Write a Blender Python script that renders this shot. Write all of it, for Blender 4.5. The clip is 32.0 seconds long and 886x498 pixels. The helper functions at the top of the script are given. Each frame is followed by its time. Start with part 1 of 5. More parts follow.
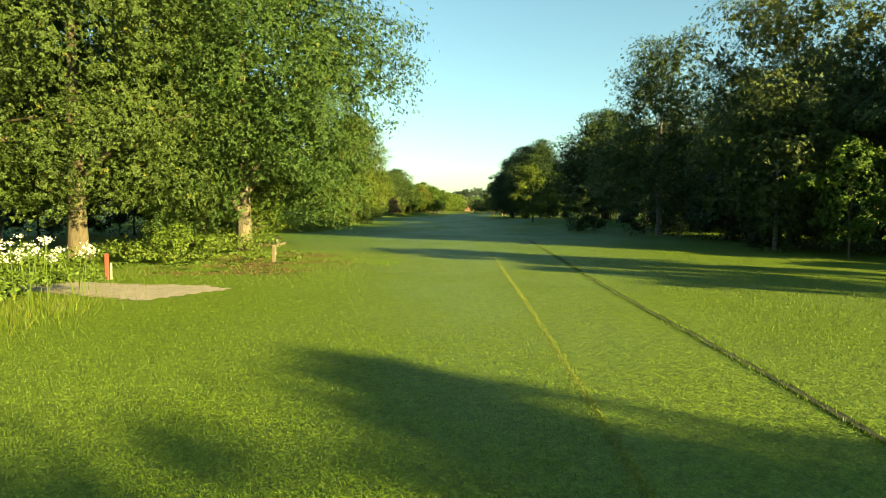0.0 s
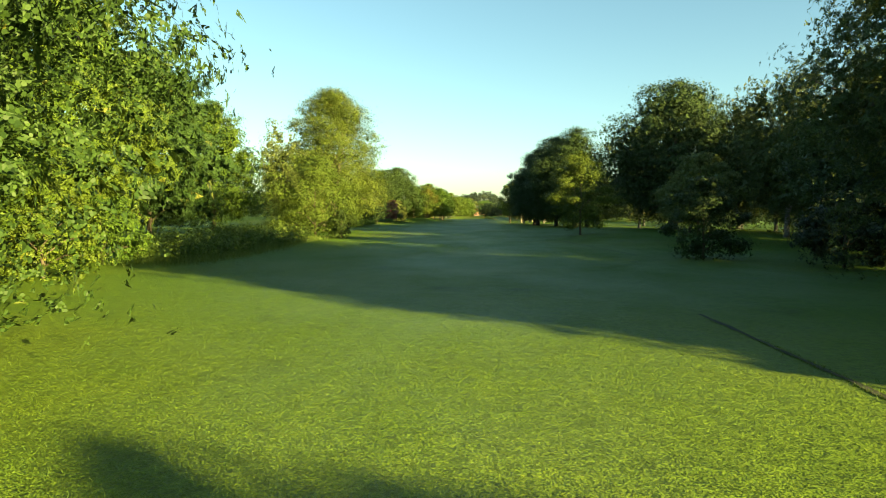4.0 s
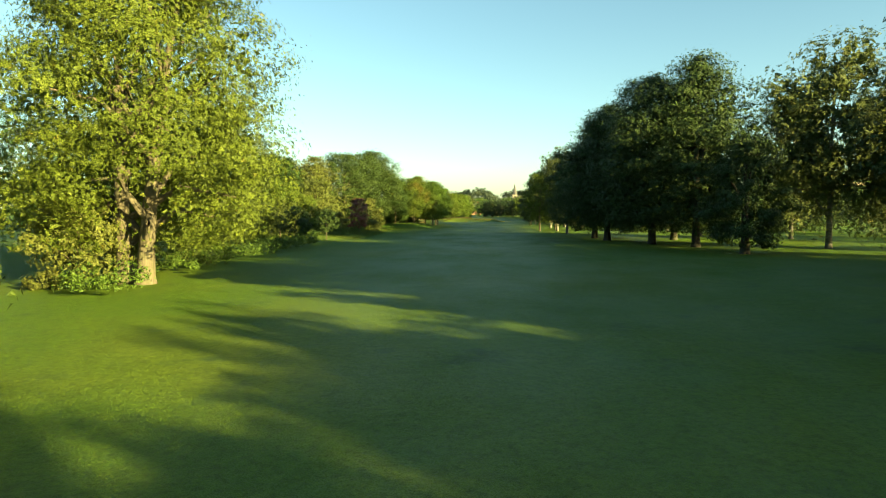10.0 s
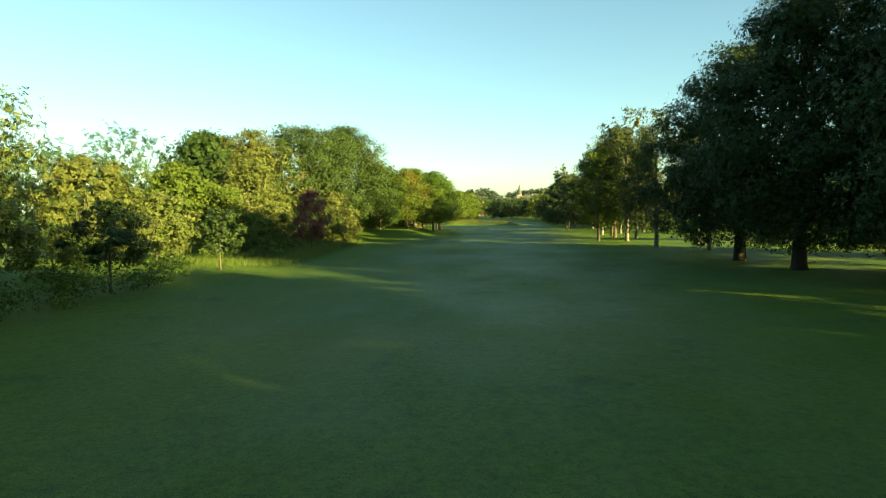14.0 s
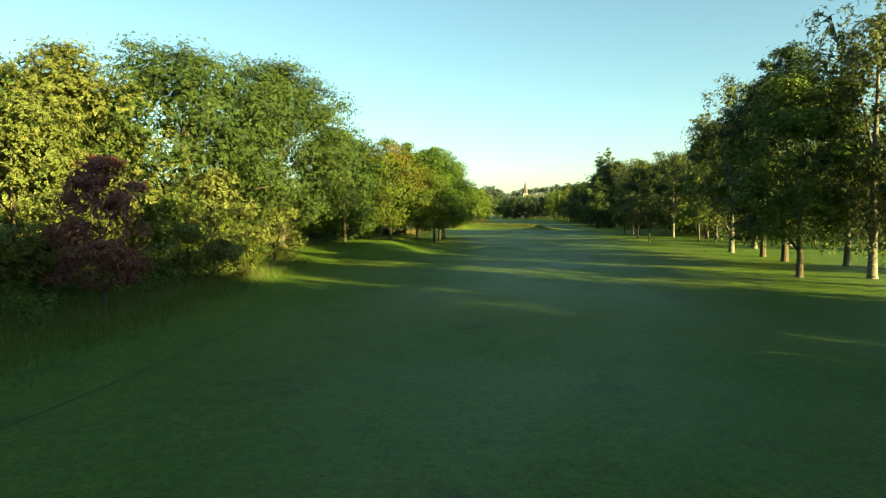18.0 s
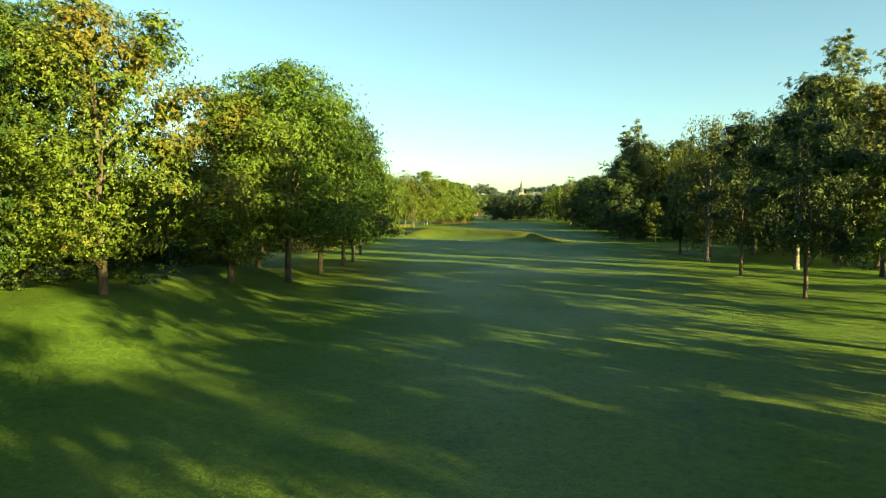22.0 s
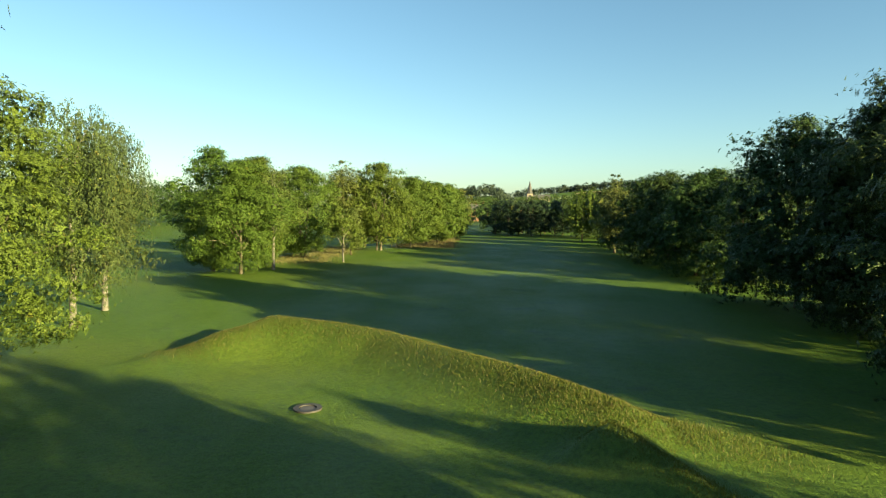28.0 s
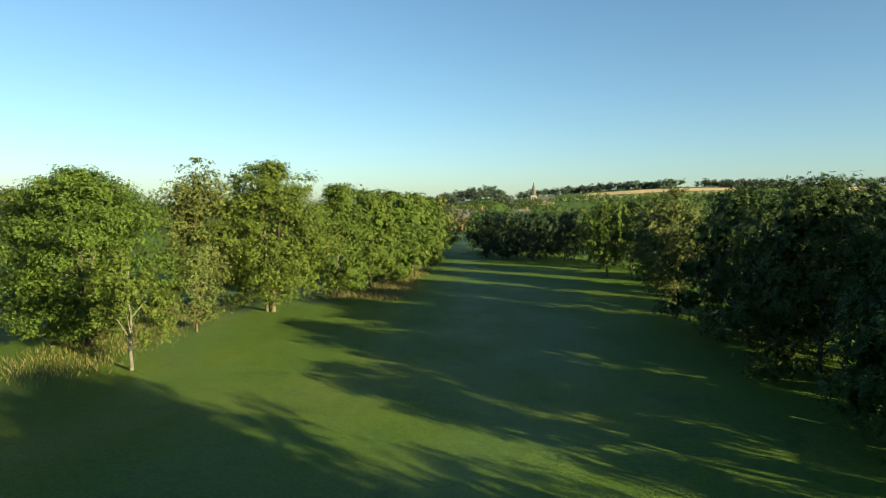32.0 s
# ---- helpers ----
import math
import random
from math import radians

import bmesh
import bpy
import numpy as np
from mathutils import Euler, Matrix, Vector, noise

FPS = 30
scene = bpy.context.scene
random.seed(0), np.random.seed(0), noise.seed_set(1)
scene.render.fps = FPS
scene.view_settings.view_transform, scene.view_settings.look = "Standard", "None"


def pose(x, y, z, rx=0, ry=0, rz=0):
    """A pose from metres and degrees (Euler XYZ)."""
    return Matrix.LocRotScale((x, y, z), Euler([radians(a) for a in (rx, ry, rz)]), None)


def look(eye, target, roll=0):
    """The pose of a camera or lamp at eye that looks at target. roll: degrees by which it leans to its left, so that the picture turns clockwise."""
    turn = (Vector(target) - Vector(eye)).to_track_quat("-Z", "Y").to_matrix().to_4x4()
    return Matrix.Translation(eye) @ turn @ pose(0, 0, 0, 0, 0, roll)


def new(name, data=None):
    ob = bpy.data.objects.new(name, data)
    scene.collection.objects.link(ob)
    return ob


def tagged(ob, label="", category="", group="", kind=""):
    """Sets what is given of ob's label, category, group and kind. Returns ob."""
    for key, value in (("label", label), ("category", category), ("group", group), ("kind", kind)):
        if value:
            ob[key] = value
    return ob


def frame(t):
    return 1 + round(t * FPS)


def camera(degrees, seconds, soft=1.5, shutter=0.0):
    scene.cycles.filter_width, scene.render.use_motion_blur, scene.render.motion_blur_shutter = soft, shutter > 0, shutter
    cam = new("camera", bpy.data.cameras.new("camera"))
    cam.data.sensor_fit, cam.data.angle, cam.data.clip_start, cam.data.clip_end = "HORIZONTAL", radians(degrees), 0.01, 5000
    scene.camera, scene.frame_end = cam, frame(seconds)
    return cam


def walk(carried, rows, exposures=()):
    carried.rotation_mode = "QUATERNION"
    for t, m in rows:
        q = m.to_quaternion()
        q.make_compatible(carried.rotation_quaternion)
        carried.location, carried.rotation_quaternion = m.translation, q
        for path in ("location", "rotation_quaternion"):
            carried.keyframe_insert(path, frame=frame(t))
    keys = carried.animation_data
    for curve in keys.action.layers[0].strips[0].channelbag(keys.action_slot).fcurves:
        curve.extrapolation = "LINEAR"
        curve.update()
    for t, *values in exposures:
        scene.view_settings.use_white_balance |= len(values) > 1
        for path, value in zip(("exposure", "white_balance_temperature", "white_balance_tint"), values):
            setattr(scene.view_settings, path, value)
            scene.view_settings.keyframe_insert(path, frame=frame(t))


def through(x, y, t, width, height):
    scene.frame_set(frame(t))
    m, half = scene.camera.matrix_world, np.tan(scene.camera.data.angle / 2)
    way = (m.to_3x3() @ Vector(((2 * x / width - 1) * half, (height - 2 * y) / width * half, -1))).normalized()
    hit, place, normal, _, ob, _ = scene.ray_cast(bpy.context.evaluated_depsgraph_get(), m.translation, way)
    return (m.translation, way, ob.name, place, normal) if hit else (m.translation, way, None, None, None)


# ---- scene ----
cam = camera(70.0, 32.0, soft=1.0)
EXPOSURE, SKY, SUN, KELVIN, TINT = 2.75, 0.0415, 5.0, 6500, -20
# seconds, x, y, z, yaw, pitch, roll
PATH = [
    (0.0, 0.00, 0.00, 2.05, 0.78, -3.66, 0.07),
    (0.5, -0.01, 1.93, 2.18, 0.92, -3.63, 0.14),
    (1.0, -0.02, 4.19, 2.30, 0.99, -3.62, 0.12),
    (1.5, -0.08, 6.98, 2.40, 1.06, -3.60, 0.05),
    (2.0, -0.16, 10.21, 2.45, 1.13, -3.57, -0.06),
    (2.5, -0.24, 13.83, 2.47, 1.22, -3.58, -0.11),
    (3.0, -0.34, 17.81, 2.41, 1.21, -3.52, -0.02),
    (3.5, -0.48, 21.91, 2.38, 1.34, -3.43, 0.02),
    (5.5, -0.83, 38.69, 1.96, 1.56, -2.98, 0.77),
    (6.0, -0.97, 42.90, 1.89, 1.61, -3.00, 0.74),
    (6.5, -1.14, 47.09, 1.90, 1.65, -3.03, 0.62),
    (7.0, -1.38, 51.23, 1.95, 1.55, -3.12, 0.45),
    (7.5, -1.68, 55.35, 2.05, 1.52, -3.22, 0.20),
    (8.0, -2.01, 59.44, 2.22, 1.17, -3.27, 0.01),
    (8.5, -2.30, 63.49, 2.47, 0.82, -3.34, -0.04),
    (9.0, -2.46, 67.56, 2.74, 0.66, -3.40, -0.15),
    (9.5, -2.52, 71.64, 3.01, 0.60, -3.47, -0.24),
    (10.0, -2.49, 75.80, 3.24, 0.63, -3.51, -0.36),
    (10.5, -2.47, 80.02, 3.37, 0.70, -3.51, -0.47),
    (11.0, -2.50, 84.28, 3.43, 0.77, -3.52, -0.44),
    (11.5, -2.66, 88.57, 3.45, 0.73, -3.49, -0.46),
    (12.0, -2.87, 92.89, 3.45, 0.71, -3.44, -0.50),
    (12.5, -3.07, 97.23, 3.43, 0.69, -3.41, -0.54),
    (13.0, -3.19, 101.52, 3.30, 0.71, -3.44, -0.66),
    (13.5, -3.15, 105.68, 3.21, 0.73, -3.41, -0.71),
    (14.0, -3.16, 109.90, 3.08, 0.82, -3.39, -0.76),
    (14.5, -3.23, 114.16, 2.96, 0.88, -3.41, -0.73),
    (16.5, -3.82, 131.09, 2.97, 1.00, -3.43, -0.78),
    (17.0, -3.89, 135.32, 3.03, 1.04, -3.44, -0.80),
    (17.5, -3.96, 139.54, 3.06, 1.07, -3.45, -0.80),
    (18.0, -3.98, 143.75, 3.12, 1.05, -3.45, -0.77),
    (18.5, -4.00, 147.99, 3.12, 1.08, -3.45, -0.69),
    (19.0, -3.93, 152.23, 3.13, 1.17, -3.41, -0.54),
    (19.5, -3.63, 156.47, 3.14, 1.05, -3.34, -0.51),
    (20.0, -3.08, 160.70, 3.16, 0.90, -3.33, -0.47),
    (20.5, -2.35, 164.94, 3.17, 0.78, -3.40, -0.40),
    (21.0, -1.42, 169.16, 3.17, 0.71, -3.49, -0.28),
    (21.5, -0.38, 173.34, 3.18, 0.69, -3.55, -0.16),
    (22.0, 0.73, 177.54, 3.20, 0.69, -3.57, -0.03),
    (22.5, 1.76, 181.71, 3.24, 0.70, -3.58, 0.02),
    (23.0, 2.63, 185.95, 3.20, 0.79, -3.55, 0.10),
    (23.5, 3.36, 190.17, 3.21, 0.87, -3.49, 0.34),
    (24.0, 3.89, 194.38, 3.34, 0.91, -3.48, 0.51),
    (24.5, 4.21, 198.56, 3.57, 1.01, -3.50, 0.62),
    (25.0, 4.44, 202.74, 3.83, 1.09, -3.55, 0.68),
    (25.5, 4.58, 206.91, 4.08, 1.17, -3.63, 0.63),
    (27.5, 5.08, 223.38, 5.10, 1.31, -3.63, 0.57),
    (28.0, 5.54, 227.46, 5.33, 1.33, -3.61, 0.56),
    (28.5, 6.02, 231.58, 5.60, 1.38, -3.63, 0.54),
    (29.0, 6.54, 235.74, 5.89, 1.39, -3.60, 0.52),
    (29.5, 7.08, 239.96, 6.16, 1.48, -3.56, 0.51),
    (30.0, 7.62, 244.20, 6.45, 1.55, -3.50, 0.50),
    (30.5, 8.14, 248.41, 6.73, 1.65, -3.48, 0.48),
    (31.0, 8.64, 252.61, 7.01, 1.65, -3.51, 0.44),
    (31.5, 9.17, 256.75, 7.31, 1.67, -3.51, 0.39),
    (32.0, 9.65, 260.95, 7.57, 1.71, -3.52, 0.33),
]

def aim(x, y, z, yaw, pitch, roll):
    a, b = radians(yaw), radians(pitch)
    ahead = Vector((-math.sin(a) * math.cos(b), math.cos(a) * math.cos(b), math.sin(b)))
    eye = Vector((x, y, z))
    return look(eye, eye + 10 * ahead, roll)


walk(cam, [(t, aim(*row)) for t, *row in PATH], [(0.0, EXPOSURE, KELVIN + 300, TINT), (25.5, EXPOSURE, KELVIN + 250, TINT), (28.0, EXPOSURE - 0.45, KELVIN - 700, TINT + 9), (32.0, EXPOSURE - 0.75, KELVIN - 1050, TINT + 16)])

# ---- light ----
SUN_EL, SUN_AZ = 13.5, -38.0  # degrees: height, and direction counted from +x towards +y
world = bpy.data.worlds.new("sky")
scene.world = world
world.use_nodes = True
wn = world.node_tree
sky = wn.nodes.new("ShaderNodeTexSky")
sky.sky_type, sky.sun_disc = "NISHITA", False
sky.sun_elevation, sky.sun_rotation = radians(SUN_EL), radians(90 - SUN_AZ)
sky.air_density, sky.dust_density, sky.ozone_density, sky.altitude = 0.92, 0.9, 1.1, 60
wn.links.new(sky.outputs["Color"], wn.nodes["Background"].inputs["Color"])
wn.nodes["Background"].inputs["Strength"].default_value = SKY
lamp = bpy.data.lights.new("sun", "SUN")
lamp.energy, lamp.angle, lamp.color = SUN, radians(0.53), (1.0, 0.71, 0.31)
sun = new("sun", lamp)
a, e = radians(SUN_AZ), radians(SUN_EL)
sun.matrix_world = look((60 * math.cos(a), 60 * math.sin(a), 40), (60 * math.cos(a) - math.cos(a) * math.cos(e), 60 * math.sin(a) - math.sin(a) * math.cos(e), 40 - math.sin(e)))


# ---- materials ----
def material(name):
    m = bpy.data.materials.new(name)
    m.use_nodes = True
    return m, m.node_tree, m.node_tree.nodes["Principled BSDF"]


def add(nt, kind, **values):
    node = nt.nodes.new("ShaderNode" + kind)
    for key, value in values.items():
        node.inputs[key.replace("_", " ")].default_value = value
    return node


def noise_at(nt, scale, detail=4.0, rough=0.6, stretch=None):
    co = nt.nodes.new("ShaderNodeNewGeometry")
    out = co.outputs["Position"]
    if stretch:
        mp = nt.nodes.new("ShaderNodeMapping")
        mp.inputs["Scale"].default_value = stretch
        nt.links.new(out, mp.inputs["Vector"])
        out = mp.outputs["Vector"]
    n = add(nt, "TexNoise", Scale=scale, Detail=detail, Roughness=rough)
    nt.links.new(out, n.inputs["Vector"])
    return n.outputs["Fac"]


def ramp(nt, fac, *stops):
    r = nt.nodes.new("ShaderNodeValToRGB")
    els = r.color_ramp.elements
    while len(els) < len(stops):
        els.new(0.5)
    for el, (pos, col) in zip(els, stops):
        el.position, el.color = pos, (*col, 1.0)
    nt.links.new(fac, r.inputs["Fac"])
    return r.outputs["Color"]


def mixed(nt, fac, one, two, mode="MIX"):
    m = nt.nodes.new("ShaderNodeMix")
    m.data_type, m.blend_type = "RGBA", mode
    for socket, value in ((m.inputs["Factor"], fac), (m.inputs[6], one), (m.inputs[7], two)):
        if isinstance(value, (int, float)):
            socket.default_value = value
        elif isinstance(value, tuple):
            socket.default_value = (*value, 1.0)
        else:
            nt.links.new(value, socket)
    return m.outputs[2]


def bump(nt, bsdf, fac, strength, distance):
    b = add(nt, "Bump", Strength=strength, Distance=distance)
    nt.links.new(fac, b.inputs["Height"])
    nt.links.new(b.outputs["Normal"], bsdf.inputs["Normal"])


def leaf_material(name, dark, light, tint=(0.15, 0.14, 0.03), tinted=0.02, through=0.28, leaves=18.0):
    """Sprays of leaves that let some light through, each leaf of its own shade and tilt, with some turning.
    leaves: how many leaves lie side by side along a metre; 0 for single blades."""
    m, nt, bsdf = material(name)
    geo = nt.nodes.new("ShaderNodeNewGeometry")
    info = nt.nodes.new("ShaderNodeObjectInfo")
    dark = tuple(p + 0.42 * (q - p) for p, q in zip(dark, light))
    col = ramp(nt, geo.outputs["Random Per Island"], (0.0, dark), (0.55, tuple((p + q) / 2 for p, q in zip(dark, light))), (1.0 - tinted, light), (1.0, tint))
    patch = noise_at(nt, 0.45, 2.0)
    col = mixed(nt, ramp(nt, patch, (0.35, (0, 0, 0)), (0.7, (0.6, 0.6, 0.6))), col, light)
    hue = add(nt, "HueSaturation", Saturation=1.0, Value=1.0)
    span = add(nt, "MapRange", To_Min=0.485, To_Max=0.515)
    nt.links.new(info.outputs["Random"], span.inputs["Value"])
    nt.links.new(span.outputs["Result"], hue.inputs["Hue"])
    bsdf.inputs["Roughness"].default_value = 0.55
    bsdf.inputs["Specular IOR Level"].default_value = 0.22
    tr = nt.nodes.new("ShaderNodeBsdfTranslucent")
    mix = add(nt, "MixShader", Fac=through)
    shown = mix
    if leaves:
        cells = add(nt, "TexVoronoi", Scale=leaves)
        nt.links.new(geo.outputs["Position"], cells.inputs["Vector"])
        split = nt.nodes.new("ShaderNodeSeparateColor")
        nt.links.new(cells.outputs["Color"], split.inputs["Color"])
        col = mixed(nt, 1.0, col, ramp(nt, split.outputs["Red"], (0.0, (0.60, 0.64, 0.68)), (0.5, (1.0, 1.0, 1.0)), (1.0, (1.38, 1.33, 1.18))), "MULTIPLY")
        # each leaf turned its own way
        tilt = nt.nodes.new("ShaderNodeVectorMath")
        tilt.operation = "MULTIPLY_ADD"
        tilt.inputs[1].default_value, tilt.inputs[2].default_value = (1.25, 1.25, 1.25), (-0.625, -0.625, -0.625)
        nt.links.new(cells.outputs["Color"], tilt.inputs[0])
        total = nt.nodes.new("ShaderNodeVectorMath")
        total.operation = "ADD"
        nt.links.new(tilt.outputs["Vector"], total.inputs[0])
        nt.links.new(geo.outputs["Normal"], total.inputs[1])
        unit = nt.nodes.new("ShaderNodeVectorMath")
        unit.operation = "NORMALIZE"
        nt.links.new(total.outputs["Vector"], unit.inputs[0])
        nt.links.new(unit.outputs["Vector"], bsdf.inputs["Normal"])
        nt.links.new(unit.outputs["Vector"], tr.inputs["Normal"])
        # the air between the leaves of a spray
        gone = nt.nodes.new("ShaderNodeMath")
        gone.operation = "GREATER_THAN"
        gone.name, gone.inputs[1].default_value = "air", 0.58
        nt.links.new(cells.outputs["Distance"], gone.inputs[0])
        shown = nt.nodes.new("ShaderNodeMixShader")
        nt.links.new(gone.outputs["Value"], shown.inputs["Fac"])
        nt.links.new(mix.outputs["Shader"], shown.inputs[1])
        nt.links.new(nt.nodes.new("ShaderNodeBsdfTransparent").outputs["BSDF"], shown.inputs[2])
    nt.links.new(col, hue.inputs["Color"])
    nt.links.new(hue.outputs["Color"], bsdf.inputs["Base Color"])
    nt.links.new(hue.outputs["Color"], tr.inputs["Color"])
    nt.links.new(bsdf.outputs["BSDF"], mix.inputs[1])
    nt.links.new(tr.outputs["BSDF"], mix.inputs[2])
    nt.links.new(shown.outputs["Shader"], nt.nodes["Material Output"].inputs["Surface"])
    return m


LEAF_OAK = leaf_material("oak leaves", (0.014, 0.034, 0.009), (0.045, 0.075, 0.018), leaves=21.0)
LEAF_GREEN = leaf_material("green leaves", (0.024, 0.051, 0.007), (0.079, 0.121, 0.017))
LEAF_LIGHT = leaf_material("yellow-green leaves", (0.031, 0.058, 0.009), (0.087, 0.126, 0.020), leaves=25.0)
LEAF_OLIVE = leaf_material("olive leaves", (0.038, 0.059, 0.016), (0.111, 0.131, 0.036))
# darker than lit leaves: the east trees' shade is partly in this colour
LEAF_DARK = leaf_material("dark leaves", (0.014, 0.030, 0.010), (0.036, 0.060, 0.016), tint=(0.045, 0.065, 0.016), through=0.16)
LEAF_BIRCH = leaf_material("birch leaves", (0.027, 0.044, 0.014), (0.071, 0.093, 0.029), tinted=0.08, leaves=22.0)
LEAF_COPPER = leaf_material("copper leaves", (0.068, 0.027, 0.024), (0.169, 0.081, 0.065), tint=(0.176, 0.115, 0.068))
LEAF_WILLOW = leaf_material("willow leaves", (0.085, 0.100, 0.014), (0.195, 0.205, 0.030), through=0.4)
LEAF_FAR = leaf_material("distant leaves", (0.019, 0.040, 0.011), (0.056, 0.087, 0.021), leaves=6.0)
# distance haze is put into this bluish leaf colour
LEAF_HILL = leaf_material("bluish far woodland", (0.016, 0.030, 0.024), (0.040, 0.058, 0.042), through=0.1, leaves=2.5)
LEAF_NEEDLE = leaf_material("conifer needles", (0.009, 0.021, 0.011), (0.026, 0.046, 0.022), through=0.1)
STRAW = leaf_material("dry grass", (0.075, 0.072, 0.026), (0.165, 0.142, 0.060), tint=(0.077, 0.105, 0.024), tinted=0.3, leaves=0)
PALE_BLADE = leaf_material("pale raised grass blades", (0.085, 0.118, 0.018), (0.15, 0.178, 0.034), tint=(0.20, 0.20, 0.07), tinted=0.1, leaves=0)
TURF_BLADE = leaf_material("turf blades", (0.042, 0.080, 0.007), (0.080, 0.120, 0.012), tint=(0.11, 0.13, 0.02), tinted=0.05, leaves=0)
DRY_LEAF = leaf_material("dry fallen leaves", (0.040, 0.027, 0.014), (0.108, 0.076, 0.040), tint=(0.137, 0.101, 0.054), through=0.1, leaves=0)
BANK = leaf_material("dry bank grass", (0.040, 0.064, 0.008), (0.092, 0.104, 0.016), tint=(0.13, 0.10, 0.03), tinted=0.10, leaves=0)
WEED = leaf_material("weed leaves", (0.028, 0.059, 0.009), (0.086, 0.131, 0.025), leaves=14.0)
WEED_BLADE = leaf_material("rank grass blades", (0.028, 0.059, 0.009), (0.086, 0.131, 0.025), leaves=0)
PETAL = leaf_material("white flower heads", (0.60, 0.60, 0.52), (0.80, 0.80, 0.74), tint=(0.55, 0.52, 0.40), leaves=0)


HEARTS = {}


def heart(leaf):
    """The same leaves packed close, for the inside of a crown."""
    if leaf.name not in HEARTS:
        m = leaf.copy()
        m.name = leaf.name + " packed"
        m.node_tree.nodes["air"].inputs[1].default_value = 0.80
        HEARTS[leaf.name] = m
    return HEARTS[leaf.name]


def turning_material(name, base, gold):
    m = base.copy()
    m.name = name
    nt = m.node_tree
    hue = next(n for n in nt.nodes if n.bl_idname == "ShaderNodeHueSaturation")
    old = hue.inputs["Color"].links[0].from_socket
    patch = ramp(nt, noise_at(nt, 0.33, 3.0), (0.54, (0, 0, 0)), (0.66, (0.55, 0.55, 0.55)))
    nt.links.new(mixed(nt, patch, old, gold), hue.inputs["Color"])
    return m


LEAF_AUTUMN = turning_material("turning leaves", LEAF_GREEN, (0.155, 0.098, 0.026))


def bark_material(name, dark, light, scale=6.0, streak=(1, 1, 0.2)):
    m, nt, bsdf = material(name)
    grain = noise_at(nt, scale, 6.0, 0.7, streak)
    moss = noise_at(nt, 0.9, 3.0)
    col = ramp(nt, grain, (0.32, dark), (0.68, light))
    col = mixed(nt, ramp(nt, moss, (0.52, (0, 0, 0)), (0.75, (0.55, 0.55, 0.55))), col, (0.07, 0.09, 0.03))
    nt.links.new(col, bsdf.inputs["Base Color"])
    bsdf.inputs["Roughness"].default_value = 0.9
    bump(nt, bsdf, grain, 0.8, 0.05)
    return m


BARK = bark_material("brown bark", (0.026, 0.020, 0.013), (0.095, 0.074, 0.050))
# the shade on the trunks is put into this near-black bark
BARK_SHADED = bark_material("dark damp bark", (0.010, 0.009, 0.007), (0.036, 0.030, 0.022))
BARK_PALE = bark_material("pale bark", (0.038, 0.032, 0.023), (0.135, 0.115, 0.082))
BARK_BIRCH = bark_material("silver birch bark", (0.03, 0.027, 0.024), (0.20, 0.19, 0.17), 5.0, (0.6, 0.6, 2.2))

# turf: short blades, tired patches, and dew that lies as a faint film on the mown ground
GRASS, nt, bsdf = material("turf")
fine = noise_at(nt, 26.0, 6.0, 0.75)
mid = noise_at(nt, 2.0, 6.0, 0.7)
broad = noise_at(nt, 0.075, 4.0, 0.6)
col = ramp(nt, fine, (0.30, (0.037, 0.083, 0.013)), (0.55, (0.089, 0.146, 0.018)), (0.78, (0.153, 0.194, 0.026)))
col = mixed(nt, ramp(nt, mid, (0.40, (0, 0, 0)), (0.68, (0.75, 0.75, 0.75))), col, (0.053, 0.105, 0.016))
col = mixed(nt, ramp(nt, broad, (0.45, (0, 0, 0)), (0.66, (0.45, 0.45, 0.45))), col, (0.127, 0.152, 0.019))
worn = noise_at(nt, 0.35, 6.0, 0.7)
col = mixed(nt, ramp(nt, worn, (0.58, (0, 0, 0)), (0.68, (0.7, 0.7, 0.7))), col, (0.039, 0.073, 0.022))
nt.links.new(col, bsdf.inputs["Base Color"])
bsdf.inputs["Roughness"].default_value = 0.65
bsdf.inputs["Specular IOR Level"].default_value = 0.10
# dew: a broken film of water on the mown middle of the course
place = nt.nodes.new("ShaderNodeSeparateXYZ")
spot = nt.nodes.new("ShaderNodeNewGeometry")
nt.links.new(spot.outputs["Position"], place.inputs["Vector"])
east, west = add(nt, "MapRange", From_Min=26.0, From_Max=12.0), add(nt, "MapRange", From_Min=-13.0, From_Max=-4.0)
for node in (east, west):
    nt.links.new(place.outputs["X"], node.inputs["Value"])
both = nt.nodes.new("ShaderNodeMath")
both.operation = "MULTIPLY"
nt.links.new(east.outputs["Result"], both.inputs[0])
nt.links.new(west.outputs["Result"], both.inputs[1])
film = nt.nodes.new("ShaderNodeMath")
film.operation = "MULTIPLY"
patchy = add(nt, "MapRange", From_Min=0.32, From_Max=0.68, To_Min=0.02, To_Max=0.62)
nt.links.new(noise_at(nt, 0.22, 6.0, 0.62, (1.0, 0.55, 1.0)), patchy.inputs["Value"])
nt.links.new(patchy.outputs["Result"], film.inputs[0])
nt.links.new(both.outputs["Value"], film.inputs[1])
nt.links.new(film.outputs["Value"], bsdf.inputs["Coat Weight"])
bsdf.inputs["Coat Roughness"].default_value = 0.58
bsdf.inputs["Coat IOR"].default_value = 1.33
